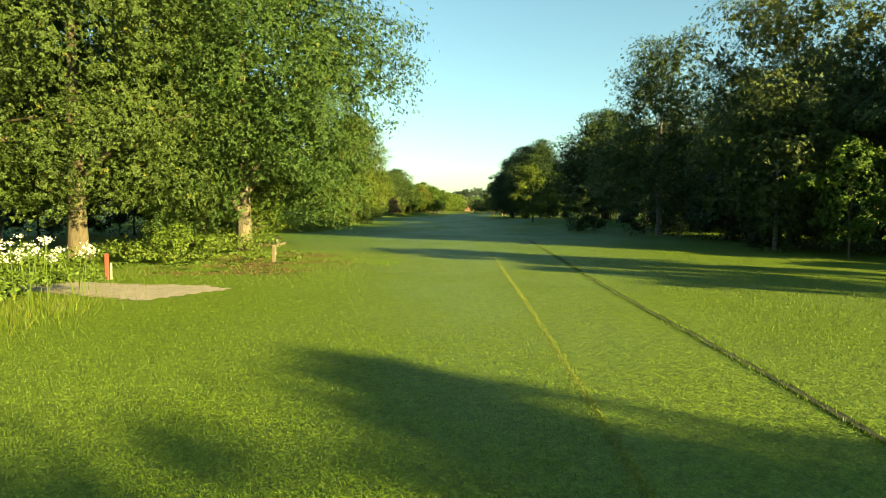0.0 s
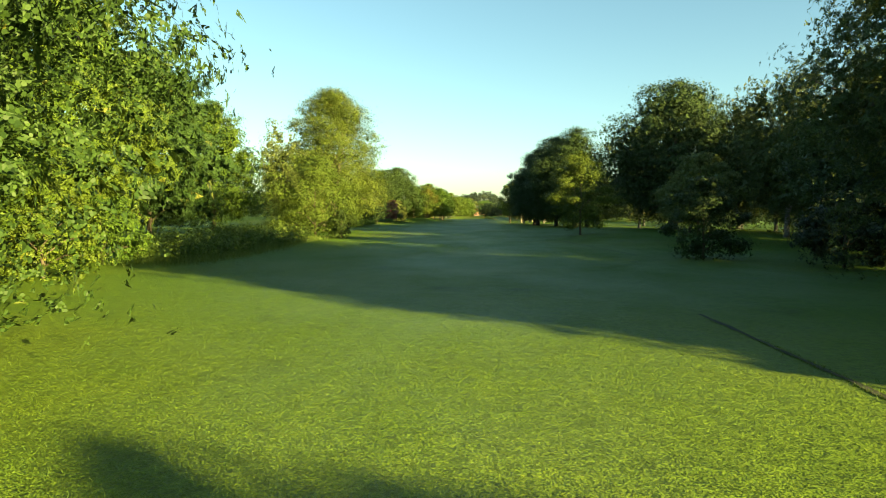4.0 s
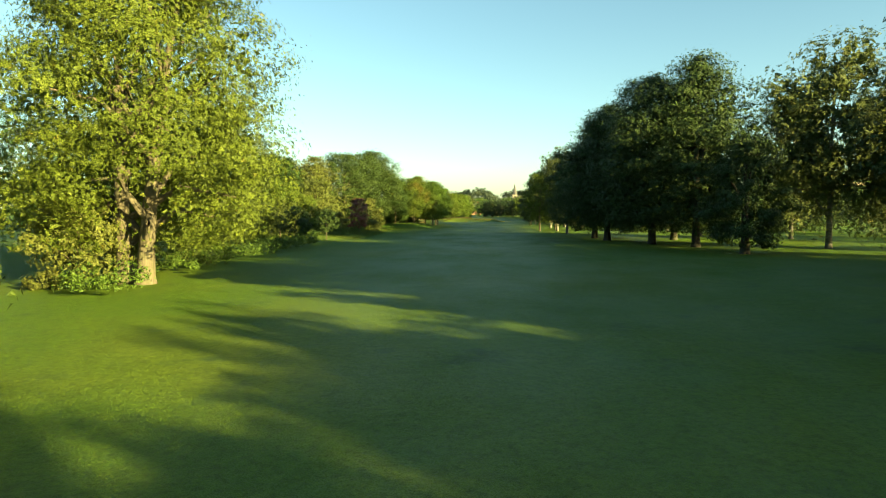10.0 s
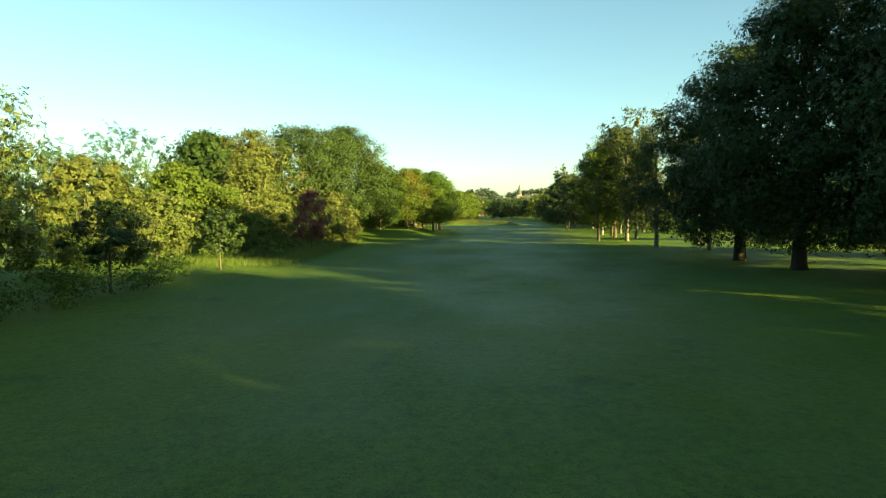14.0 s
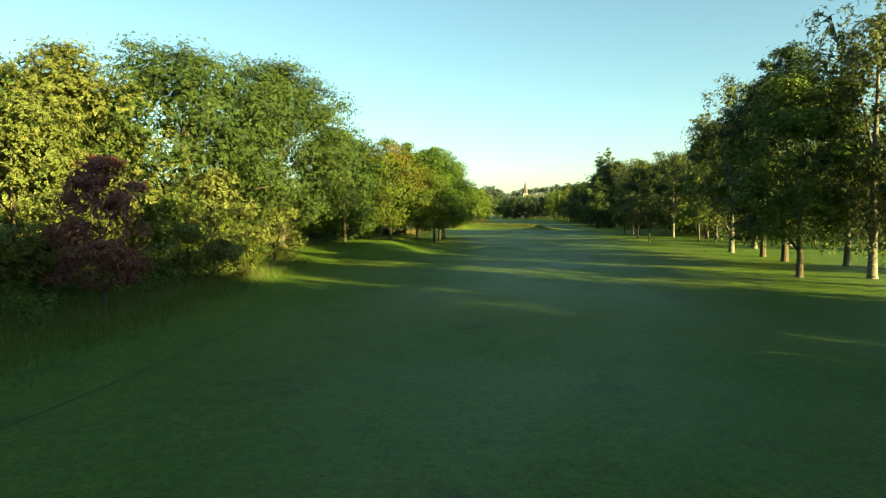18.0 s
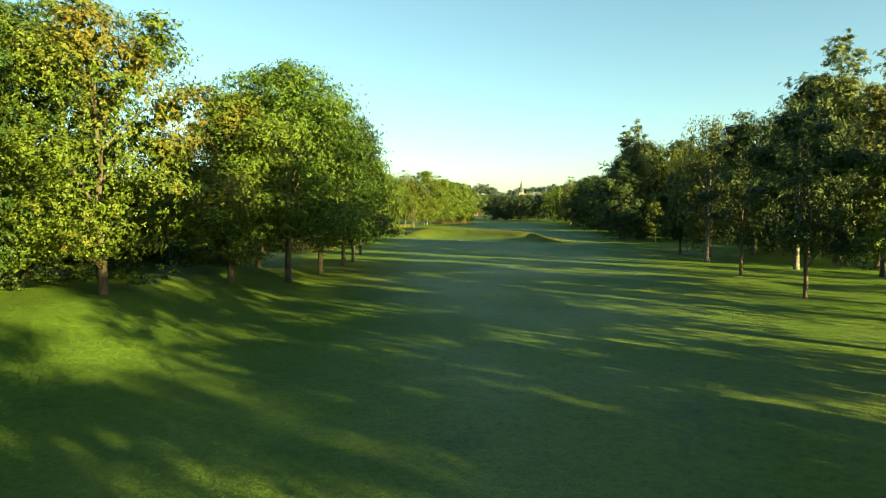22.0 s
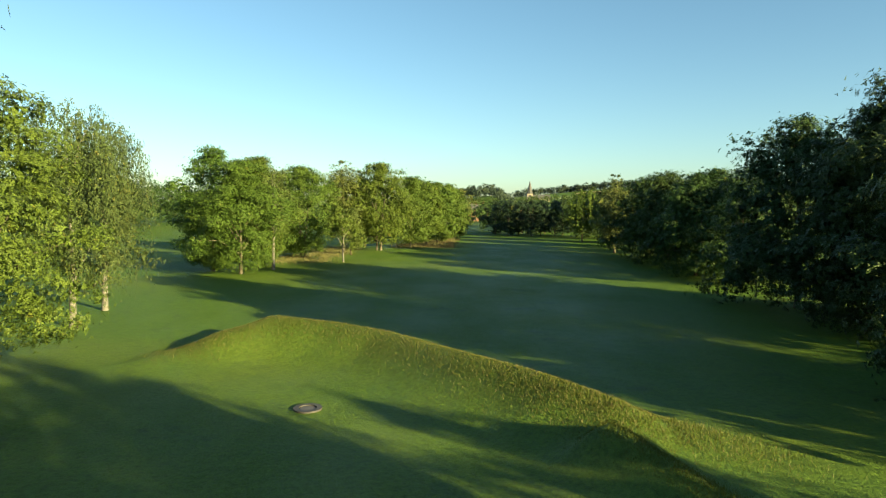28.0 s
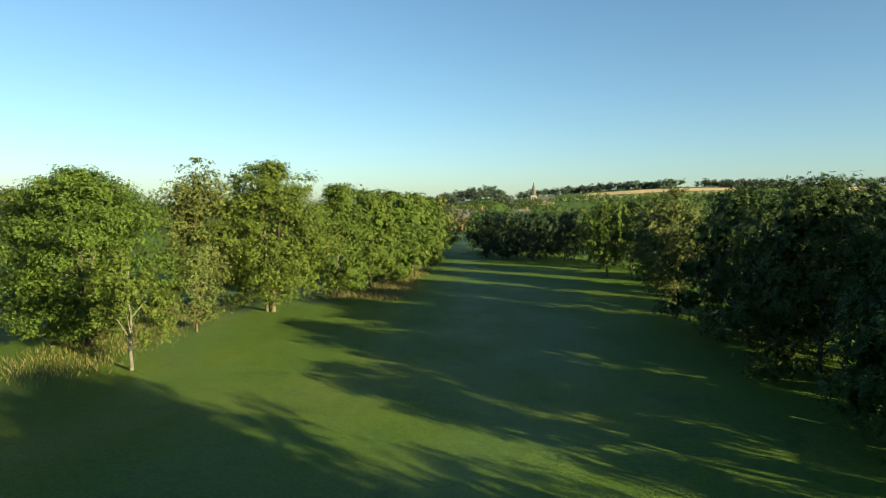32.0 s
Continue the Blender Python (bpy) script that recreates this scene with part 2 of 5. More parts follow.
# drier, yellower grass round the tee, with some sunlight put into its colour
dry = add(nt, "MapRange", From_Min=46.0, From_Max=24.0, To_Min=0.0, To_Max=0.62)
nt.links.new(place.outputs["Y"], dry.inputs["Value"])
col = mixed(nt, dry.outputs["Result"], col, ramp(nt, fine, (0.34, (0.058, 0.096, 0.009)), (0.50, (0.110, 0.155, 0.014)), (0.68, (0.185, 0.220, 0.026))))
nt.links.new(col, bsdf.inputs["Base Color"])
tuft = noise_at(nt, 8.0, 5.0, 0.75)
col = mixed(nt, 1.0, col, ramp(nt, tuft, (0.36, (0.62, 0.64, 0.6)), (0.52, (1.0, 1.0, 1.0)), (0.66, (1.24, 1.2, 1.08))), "MULTIPLY")
nt.links.new(col, bsdf.inputs["Base Color"])
height = nt.nodes.new("ShaderNodeMath")
height.operation = "ADD"
nt.links.new(fine, height.inputs[0])
nt.links.new(tuft, height.inputs[1])
hummock = add(nt, "MapRange", From_Min=0.0, From_Max=1.0, To_Min=0.0, To_Max=1.6)
nt.links.new(noise_at(nt, 0.9, 3.0, 0.55), hummock.inputs["Value"])
relief = nt.nodes.new("ShaderNodeMath")
relief.operation = "ADD"
short = nt.nodes.new("ShaderNodeMath")
short.operation, short.inputs[1].default_value = "MULTIPLY", 0.4
nt.links.new(height.outputs["Value"], short.inputs[0])
nt.links.new(short.outputs["Value"], relief.inputs[0])
nt.links.new(hummock.outputs["Result"], relief.inputs[1])
bump(nt, bsdf, relief.outputs["Value"], 0.6, 0.07)
uneven = bsdf.inputs["Normal"].links[0].from_socket
stand = add(nt, "TexVoronoi", Scale=90.0)
nt.links.new(spot.outputs["Position"], stand.inputs["Vector"])
turned = nt.nodes.new("ShaderNodeVectorMath")
turned.operation = "MULTIPLY_ADD"
turned.inputs[1].default_value, turned.inputs[2].default_value = (1.9, 1.9, 0.8), (-0.95, -0.95, -0.4)
nt.links.new(stand.outputs["Color"], turned.inputs[0])
summed = nt.nodes.new("ShaderNodeVectorMath")
summed.operation = "ADD"
nt.links.new(turned.outputs["Vector"], summed.inputs[0])
nt.links.new(uneven, summed.inputs[1])
unit = nt.nodes.new("ShaderNodeVectorMath")
unit.operation = "NORMALIZE"
nt.links.new(summed.outputs["Vector"], unit.inputs[0])
nt.links.new(unit.outputs["Vector"], bsdf.inputs["Normal"])
nt.links.new(uneven, bsdf.inputs["Coat Normal"])


def plain(name, one, two, scale, rough=0.85, depth=0.02, stretch=None):
    m, nt, bsdf = material(name)
    grain = noise_at(nt, scale, 6.0, 0.7, stretch)
    blotch = noise_at(nt, scale * 0.12, 3.0)
    col = ramp(nt, grain, (0.3, one), (0.7, two))
    col = mixed(nt, ramp(nt, blotch, (0.4, (0, 0, 0)), (0.7, (0.5, 0.5, 0.5))), col, tuple(c * 0.6 for c in one))
    nt.links.new(col, bsdf.inputs["Base Color"])
    bsdf.inputs["Roughness"].default_value = rough
    bump(nt, bsdf, grain, 0.6, depth)
    return m


GRAVEL = plain("pale gravel", (0.21, 0.17, 0.145), (0.36, 0.31, 0.27), 30.0)
EARTH = plain("trodden earth", (0.115, 0.080, 0.036), (0.220, 0.160, 0.080), 9.0)
LITTER = plain("dry leaf litter", (0.10, 0.062, 0.035), (0.30, 0.20, 0.10), 14.0)
SOIL = plain("dark damp soil", (0.010, 0.013, 0.006), (0.034, 0.036, 0.015), 12.0)
POST_WOOD = plain("weathered post wood", (0.07, 0.056, 0.036), (0.15, 0.12, 0.08), 18.0, stretch=(1, 1, 0.15))
RED_PAINT = plain("worn red paint", (0.17, 0.035, 0.028), (0.27, 0.07, 0.05), 10.0, 0.6)
GREY_METAL = plain("dull grey metal", (0.22, 0.23, 0.23), (0.36, 0.37, 0.37), 20.0, 0.5)
SLEEPER = plain("pale timber sleeper", (0.075, 0.06, 0.042), (0.15, 0.125, 0.09), 12.0, stretch=(0.3, 1, 1))
IRON = plain("cast iron", (0.030, 0.028, 0.028), (0.085, 0.075, 0.075), 25.0, 0.55)
IRON_WORN = plain("worn iron", (0.06, 0.056, 0.058), (0.13, 0.12, 0.12), 25.0, 0.6)
STONE = plain("grey sandstone", (0.16, 0.14, 0.12), (0.30, 0.27, 0.23), 0.8)
SLATE = plain("grey roof slate", (0.045, 0.045, 0.052), (0.09, 0.09, 0.10), 1.5)
WHEAT = plain("ripe wheat", (0.36, 0.26, 0.12), (0.54, 0.41, 0.21), 0.25)
PASTURE = plain("pasture", (0.11, 0.16, 0.03), (0.21, 0.24, 0.05), 0.12)
BRICKWORK = plain("red brickwork", (0.15, 0.075, 0.052), (0.23, 0.125, 0.09), 1.0)
DARK_GLASS = plain("dark window glass", (0.02, 0.02, 0.025), (0.05, 0.05, 0.06), 1.0, 0.1)


# ---- building blocks ----
def mesh_of(name, verts, faces, mat, smooth=False):
    me = bpy.data.meshes.new(name)
    verts = np.asarray(verts, np.float32)
    me.vertices.add(len(verts))
    me.vertices.foreach_set("co", verts.ravel())
    sides = [len(f) for f in faces] if not isinstance(faces, np.ndarray) else np.full(len(faces), faces.shape[1])
    flat = np.concatenate([np.asarray(f) for f in faces]) if not isinstance(faces, np.ndarray) else faces.ravel()
    me.loops.add(len(flat))
    me.loops.foreach_set("vertex_index", flat.astype(np.int32))
    me.polygons.add(len(sides))
    starts = np.concatenate([[0], np.cumsum(sides)[:-1]]).astype(np.int32)
    me.polygons.foreach_set("loop_start", starts)
    me.polygons.foreach_set("use_smooth", np.full(len(sides), smooth))
    me.update(calc_edges=True)
    me.materials.append(mat)
    return me


def part(name, bm, mat, parent, label=""):
    me = bpy.data.meshes.new(name)
    bm.to_mesh(me)
    bm.free()
    me.materials.append(mat)
    ob = new(name, me)
    ob.parent = parent
    return tagged(ob, label) if label else ob


def part_mesh(name, me, parent, label=""):
    ob = new(name, me)
    ob.parent = parent
    return tagged(ob, label) if label else ob


def box(bm, x0, y0, z0, x1, y1, z1, bevel=0.0):
    made = bmesh.ops.create_cube(bm, size=1.0, matrix=Matrix.LocRotScale(((x0 + x1) / 2, (y0 + y1) / 2, (z0 + z1) / 2), None, (x1 - x0, y1 - y0, z1 - z0)))
    if bevel:
        bmesh.ops.bevel(bm, geom=list({e for v in made["verts"] for e in v.link_edges}), offset=bevel, segments=2, affect="EDGES")


# ---- terrain ----
def smooth(a, b, v):
    t = np.clip((v - a) / (b - a), 0, 1)
    return t * t * (3 - 2 * t)


RIDGE = np.array(((-4.4, 249.6, 0.25), (-3.0, 250.8, 0.80), (-1.5, 251.9, 1.20), (0.9, 251.1, 1.12), (3.1, 249.8, 1.04), (4.8, 247.9, 0.98),
                  (6.3, 246.2, 0.96), (7.6, 244.8, 0.92), (8.5, 243.6, 0.86), (9.3, 242.8, 0.74), (10.4, 242.3, 0.36), (12.4, 241.3, 0.08)))


def ground_z(x, y):
    x, y = np.asarray(x, float), np.asarray(y, float)
    z = 0.10 * np.sin(x * 0.11 + 1.3) * np.sin(y * 0.067) + 0.06 * np.sin(y * 0.19 + x * 0.05)
    z = z * (1 - smooth(240, 330, y) * 0.5)
    z = z + 0.45 * smooth(6, 16, x) * smooth(70, 86, y) * (1 - smooth(104, 126, y))
    z = z + 0.12 * np.exp(-(((y - 176) / 2.0) ** 2)) * smooth(-14, -4, -np.abs(x)) + 0.16 * np.exp(-(((y - 158 + 0.4 * x) / 1.6) ** 2)) * smooth(0, 4, x)
    z = z + 0.85 * smooth(4.6, 9.5, -x) * smooth(183, 192, y) * (1 - smooth(203, 212, y))
    best = np.zeros_like(z)
    for (ax, ay, ah), (bx, by, bh) in zip(RIDGE, RIDGE[1:]):
        dx, dy = bx - ax, by - ay
        t = np.clip(((x - ax) * dx + (y - ay) * dy) / (dx * dx + dy * dy), 0, 1)
        px, py = x - ax - t * dx, y - ay - t * dy
        side = (px * -dy + py * dx) / math.hypot(dx, dy)  # positive behind the crest
        d = np.hypot(px, py)
        wide = np.where(side > 0, 1.0, 1.75)
        best = np.maximum(best, (ah + t * (bh - ah)) * np.exp(-((d / wide) ** 1.9)))
    z = z + best
    u, v = x - 8.7, y - 240.6
    along, across = u * 0.54 - v * 0.84, u * 0.84 + v * 0.54
    z = z + 0.68 * np.exp(-((across / 0.8) ** 2)) * np.exp(-((along / np.where(along > 0, 2.9, 0.5)) ** 2))
    # the valley side beyond the course
    z = z + 17 * np.exp(-(((x - 34) / np.where(x < 34, 60, 17)) ** 2) - ((y - 815) / 120) ** 2)
    z = z + 43 * smooth(700, 1500, y) * smooth(-150, 420, x) + 10 * smooth(500, 900, y) * smooth(20, 120, x) + 22 * smooth(420, 1500, x) * smooth(700, 1500, y)
    z = z + 9 * smooth(60, 700, -x) * smooth(250, 900, y)
    return z


def gz(x, y):
    return float(ground_z(x, y))


def steps(*spans):
    out = []
    for a, b, n in spans:
        out += list(np.linspace(a, b, n, endpoint=False))
    return np.array(out + [spans[-1][1]])


gx = steps((-3500, -600, 9), (-600, -120, 16), (-120, -40, 22), (-40, -12, 24), (-12, 14, 60), (14, 45, 24), (45, 130, 24), (130, 700, 24), (700, 3500, 10))
gy = steps((-1500, -60, 12), (-60, 0, 30), (0, 236, 150), (236, 256, 84), (256, 420, 60), (420, 700, 28), (700, 1600, 40), (1600, 3500, 8))
X, Y = np.meshgrid(gx, gy, indexing="ij")
idx = np.arange(X.size).reshape(X.shape)
quads = np.stack([idx[:-1, :-1], idx[1:, :-1], idx[1:, 1:], idx[:-1, 1:]], -1).reshape(-1, 4)
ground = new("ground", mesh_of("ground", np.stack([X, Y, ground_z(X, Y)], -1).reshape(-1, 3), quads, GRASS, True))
tagged(ground, "rolling dewy golf fairway turf with a grassy bank", "ground", kind="structure")


def draped(name, outline, mat, lift, label, category, kind="structure", cell=1.0):
    """A patch that lies on the ground within a closed outline."""
    pts = np.array(outline, float)
    x0, y0 = pts.min(0)
    x1, y1 = pts.max(0)
    xs, ys = np.arange(x0, x1 + cell, cell), np.arange(y0, y1 + cell, cell)

    def inside(x, y):
        ok = np.zeros_like(x, bool)
        for (ax, ay), (bx, by) in zip(pts, np.roll(pts, -1, 0)):
            hit = ((ay > y) != (by > y)) & (x < (bx - ax) * (y - ay) / (by - ay + 1e-9) + ax)
            ok ^= hit
        return ok

    px, py = np.meshgrid(xs, ys, indexing="ij")
    n = np.arange(px.size).reshape(px.shape)
    cx, cy = (px[:-1, :-1] + px[1:, 1:]) / 2, (py[:-1, :-1] + py[1:, 1:]) / 2
    keep = inside(cx, cy)
    q = np.stack([n[:-1, :-1], n[1:, :-1], n[1:, 1:], n[:-1, 1:]], -1)[keep]
    jx, jy = px + np.random.uniform(-0.3, 0.3, px.shape) * cell, py + np.random.uniform(-0.3, 0.3, px.shape) * cell
    ob = new(name, mesh_of(name, np.stack([jx, jy, ground_z(jx, jy) + lift], -1).reshape(-1, 3), q, mat, True))
    return tagged(ob, label, category, kind=kind)


# ---- trees ----
def leaf_cards(rng, pos, out, size, droop=0.25, slim=0.62, corners=4):
    """Folded leaf sprays at the given places, facing roughly outwards."""
    n = len(pos)
    nrm = out + rng.normal(0, 0.27, (n, 3))
    nrm /= np.linalg.norm(nrm, axis=1, keepdims=True) + 1e-9
    way = rng.normal(0, 1, (n, 3)) + out * 0.4
    way[:, 2] -= droop * 2
    way -= nrm * (way * nrm).sum(1, keepdims=True)
    way /= np.linalg.norm(way, axis=1, keepdims=True) + 1e-9
    side = np.cross(nrm, way)
    s = (size * rng.uniform(0.6, 1.35, n))[:, None]
    fold = nrm * s * rng.uniform(-0.1, 0.25, (n, 1))
    if corners == 3:
        slim = slim * 1.35
        v = np.stack([pos + way * s * 0.5, pos + (side * slim * 0.5 - way * rng.uniform(0.2, 0.5, (n, 1))) * s + fold, pos - (side * slim * 0.5 + way * rng.uniform(0.2, 0.5, (n, 1))) * s], 1)
        return v.reshape(-1, 3)
    v = np.stack([pos - way * s * 0.5, pos + side * s * slim * 0.5 + fold + way * s * rng.uniform(-0.1, 0.15, (n, 1)), pos + way * s * 0.5,
                  pos - side * s * slim * 0.5 + fold + way * s * rng.uniform(-0.1, 0.15, (n, 1))], 1)
    return v.reshape(-1, 3)


def card_faces(n, corners=4):
    return np.arange(corners * n).reshape(n, corners)


def tube(verts, faces, points, radii, sides=7):
    """Adds a tapering limb along the points."""
    points = [Vector(p) for p in points]
    base = len(verts)
    for i, (p, r) in enumerate(zip(points, radii)):
        d = (points[min(i + 1, len(points) - 1)] - points[max(i - 1, 0)]).normalized()
        u = d.orthogonal().normalized()
        w = d.cross(u)
        for k in range(sides):
            ang = 2 * math.pi * k / sides
            verts.append(p + (u * math.cos(ang) + w * math.sin(ang)) * r)
    for i in range(len(points) - 1):
        for k in range(sides):
            a, b = base + i * sides + k, base + i * sides + (k + 1) % sides
            faces.append((a, b, b + sides, a + sides))
    faces.append(tuple(base + (len(points) - 1) * sides + k for k in range(sides)))


COUNT = {"n": 0}


def outline(u, shape, belly, sharp):
    """Half-width of a crown at the height u, from its foot (0) to its top (1), widest at the belly."""
    foot = 0.86 if shape == "bush" else 0.66
    return np.where(u < belly, foot + (1 - foot) * np.sin(np.clip(u / belly, 0, 1) * math.pi / 2), np.clip(1 - np.clip((u - belly) / (1 - belly), 0, 1) ** 2, 0, 1) ** sharp)


def clear_of(pos, gap, rng):
    """Which leaves stay: an uneven opening under the boughs is left free, but for a few sprays."""
    gx, gy, dx, dy, half, top, spread = gap
    along = (pos[:, 0] - gx) * dx + (pos[:, 1] - gy) * dy
    across = np.abs((pos[:, 0] - gx) * dy - (pos[:, 1] - gy) * dx)
    edge = (half + 0.22 * np.maximum(along, 0) * spread) * (1 + 0.3 * np.sin(3.1 * pos[:, 2] + gx) + rng.normal(0, 0.12, len(pos)))
    inside = (along > -0.3) & (across < edge) & (pos[:, 2] < top + 0.35 * np.sin(2.3 * along))
    return ~inside | (rng.random(len(pos)) < 0.06)


def plant(name, x, y, h, w, leaf, label, shape="round", low=0.22, bark=None, size=0.36, cover=1.7, lean=(0, 0), trunk=None, category="tree", group="", lobes=None, stems=1, limbs=7, inner=1.0, gap=None):
    """A tree or shrub: root, tapered trunk with limbs, and a crown of leafy lobes. low: where the crown begins, as a share of h.
    gap: an opening under the boughs, from the place x, y of a trunk outwards along dx, dy, of a half-width, up to a height, and how far it widens."""
    COUNT["n"] += 1
    rng = np.random.default_rng(1000 + COUNT["n"])
    root = new(name)
    root.location = (x, y, gz(x, y) - 0.04)
    tagged(root, label, category, group)
    r, z0 = w / 2, h * low
    belly, sharp = rng.uniform(0.26, 0.46), rng.uniform(0.5, 0.85)
    hc = h - z0
    mid = np.array([lean[0], lean[1], z0 + hc * (0.42 if shape in ("round", "bush") else 0.45)])
    count = lobes or int(np.clip(w * hc * {"tall": 2.0, "birch": 1.1}.get(shape, 0.62), 14, 150))
    k = np.arange(count) + 0.5
    th, ph = math.pi * (1 + 5**0.5) * k + rng.uniform(0, 6), np.arccos(1 - 2 * k / count)
    d = np.stack([np.cos(th) * np.sin(ph), np.sin(th) * np.sin(ph), np.cos(ph)], 1) + rng.normal(0, 0.18, (count, 3))
    d /= np.linalg.norm(d, axis=1, keepdims=True)
    up, down = z0 + hc - mid[2], mid[2] - z0
    reach = rng.uniform(0.45, 1.02, (count, 1))
    half = np.where(d[:, 2:] > 0, up, down)
    c = mid + d * np.concatenate([np.full((count, 2), r), half], 1) * reach
    lr = np.clip(rng.uniform(0.12, 0.30, count) * min(r * 1.15, hc * 0.55), 0.18, 2.2)
    if shape in ("round", "bush"):
        # boughs hang wide: the crown stays broad down to its foot
        u = np.clip((np.arange(count) + 0.5) / count + rng.normal(0, 0.03, count), 0, 0.985)
        rad = r * outline(u, shape, belly, sharp) * reach[:, 0]
        c = np.stack([lean[0] + rad * np.cos(th), lean[1] + rad * np.sin(th), z0 + hc * (0.05 + 0.90 * u)], 1)
    if shape in ("tall", "cone"):
        t = rng.uniform(0, 1, count) ** 0.9
        prof = (1 - t) ** 0.8 if shape == "cone" else np.sin(np.pi * np.clip(0.10 + 0.86 * t, 0, 1)) ** 0.8
        ang = rng.uniform(0, 2 * math.pi, count)
        rad = r * prof * rng.uniform(0.3, 0.75, count)
        c = np.stack([lean[0] * t + rad * np.cos(ang), lean[1] * t + rad * np.sin(ang), z0 + hc * (0.03 + 0.94 * t)], 1)
        lr = np.clip(r * prof * rng.uniform(0.25, 0.46, count), 0.14, 1.1)
    c[:, 2] = np.clip(c[:, 2], z0 + lr * (0.3 if shape != "bush" else 0.1), h - lr * 0.85)
    # leaves on the lobes: fine near the fairway, coarser away from it
    away = max(abs(x), (y - 254) * 0.38)
    fine = float(np.interp(away, (5, 9, 13, 18, 26, 36), (0.135, 0.145, 0.168, 0.20, 0.25, 0.44)))
    size = size if size < 0.2 else max(fine, size if size > 0.4 else 0)
    n = int(min((0.9 if away > 18 else 1.0) * cover * math.pi * w * hc * 0.62 / (size * size * 0.42), 80000 if size < 0.2 else 44000 if away < 18 else 26000 if away < 27 else 14000))
    # twigs over each lobe, and the leaf sprays gathered round them
    twigs = int(np.clip(n / 26, count * 6, count * 40))
    pick = rng.choice(count, twigs, p=lr**2 / (lr**2).sum())
    v = rng.normal(0, 1, (twigs, 3))
    v[:, 2] += 0.3
    v += (c[pick] - mid) / (np.linalg.norm(c[pick] - mid, axis=1, keepdims=True) + 1e-6) * 0.9
    v /= np.linalg.norm(v, axis=1, keepdims=True)
    reach = lr[pick] * (rng.uniform(0.55, 1.0, twigs) ** 0.6 + np.where(rng.random(twigs) < 0.08, rng.uniform(0.05, 0.22, twigs), 0))
    tip = c[pick] + v * reach[:, None] * np.array([1.2, 1.2, 0.74])
    swell = np.clip(0.20 * lr[pick] + 0.06, 0.09, 0.42) * rng.uniform(0.6, 1.35, twigs)
    of = rng.integers(0, twigs, n)
    jit = rng.normal(0, 1, (n, 3))
    pos = tip[of] + jit * swell[of][:, None] * np.array([1.0, 1.0, 0.52])
    out = v[of] * 0.75 + jit * 0.35 + np.array([0, 0, 0.28])
    out /= np.linalg.norm(out, axis=1, keepdims=True)
    if shape in ("round", "bush"):
        # sprays between the lobes, so that the crown closes
        m = int(n * (0.14 if inner > 2 else 0.25 if shape == "round" else 0.34))
        u, ang = rng.uniform(0, 1, m), rng.uniform(0, 2 * math.pi, m)
        wave = 0.80 + 0.13 * np.sin(3 * ang + 9 * u + COUNT["n"]) * np.sin(5 * ang - 7 * u) + rng.uniform(-0.2, 0.05, m)
        rad = r * outline(u, shape, belly, sharp) * wave
        pos[:m] = np.stack([lean[0] + rad * np.cos(ang), lean[1] + rad * np.sin(ang), z0 + hc * 0.97 * u + rng.normal(0, 0.05, m)], 1)
        out[:m] = np.stack([np.cos(ang), np.sin(ang), (u - 0.35) * 1.6], 1)
    if shape == "weeping":
        m = int(n * 0.75)
        drop = rng.uniform(0, 1, m) ** 1.1
        strand = rng.integers(0, max(60, m // 46), m)
        sr = np.random.default_rng(COUNT["n"])
        sa, sq, sl = sr.uniform(0, 2 * math.pi, strand.max() + 1), np.sqrt(sr.uniform(0.12, 1, strand.max() + 1)), sr.uniform(0.35, 0.95, strand.max() + 1)
        top = z0 + hc * (0.62 + 0.36 * np.sqrt(np.clip(1 - sq**2, 0, 1)))
        swing = 1 + 0.10 * drop
        zz = top[strand] - drop * sl[strand] * (top[strand] - 0.05 * h)
        pos[:m] = np.stack([lean[0] + r * 0.93 * sq[strand] * np.cos(sa[strand]) * swing, lean[1] + r * 0.93 * sq[strand] * np.sin(sa[strand]) * swing, zz], 1) + rng.normal(0, 0.09, (m, 3))
        out[:m] = np.stack([np.cos(sa[strand]), np.sin(sa[strand]), np.full(m, 0.15)], 1)
    if shape == "birch":
        fall = rng.random(n) < 0.6
        pos[fall, 2] -= rng.uniform(0, 1.0, fall.sum()) ** 1.6 * hc * 0.17
        out[fall, 2] -= 0.2
    pos[:, 2] = np.maximum(pos[:, 2], 0.06)
    if gap:
        keep = clear_of(pos, gap, rng)
        pos, out, n = pos[keep], out[keep], int(keep.sum())
    droop = {"weeping": 1.4, "birch": 0.8}.get(shape, 0.25)
    k = 3
    verts = leaf_cards(rng, pos, out, 1.22 * size * np.ones(n), droop, 0.34 if shape == "weeping" else 0.62, k)
    # the shaded heart of each lobe: broad sprays that close the crown
    core = int({"birch": 0.75, "weeping": 0.5}.get(shape, 1.0) * inner * np.clip(w * hc * (9 if away > 34 else 22), 260, 4600))
    if core:
        cp = rng.choice(count, core, p=lr**2 / (lr**2).sum())
        cv = rng.normal(0, 1, (core, 3))
        cv /= np.linalg.norm(cv, axis=1, keepdims=True)
        cpos = c[cp] + cv * (lr[cp] * rng.uniform(0.15, 0.85 if inner > 2 else 0.68, core))[:, None]
        cpos += (mid - cpos) * rng.uniform(0.0, 0.28, (core, 1))
        cpos[:, 2] = np.maximum(cpos[:, 2], 0.1)
        if gap:
            keep = clear_of(cpos, gap, rng)
            cpos, cv, cp, core = cpos[keep], cv[keep], cp[keep], int(keep.sum())
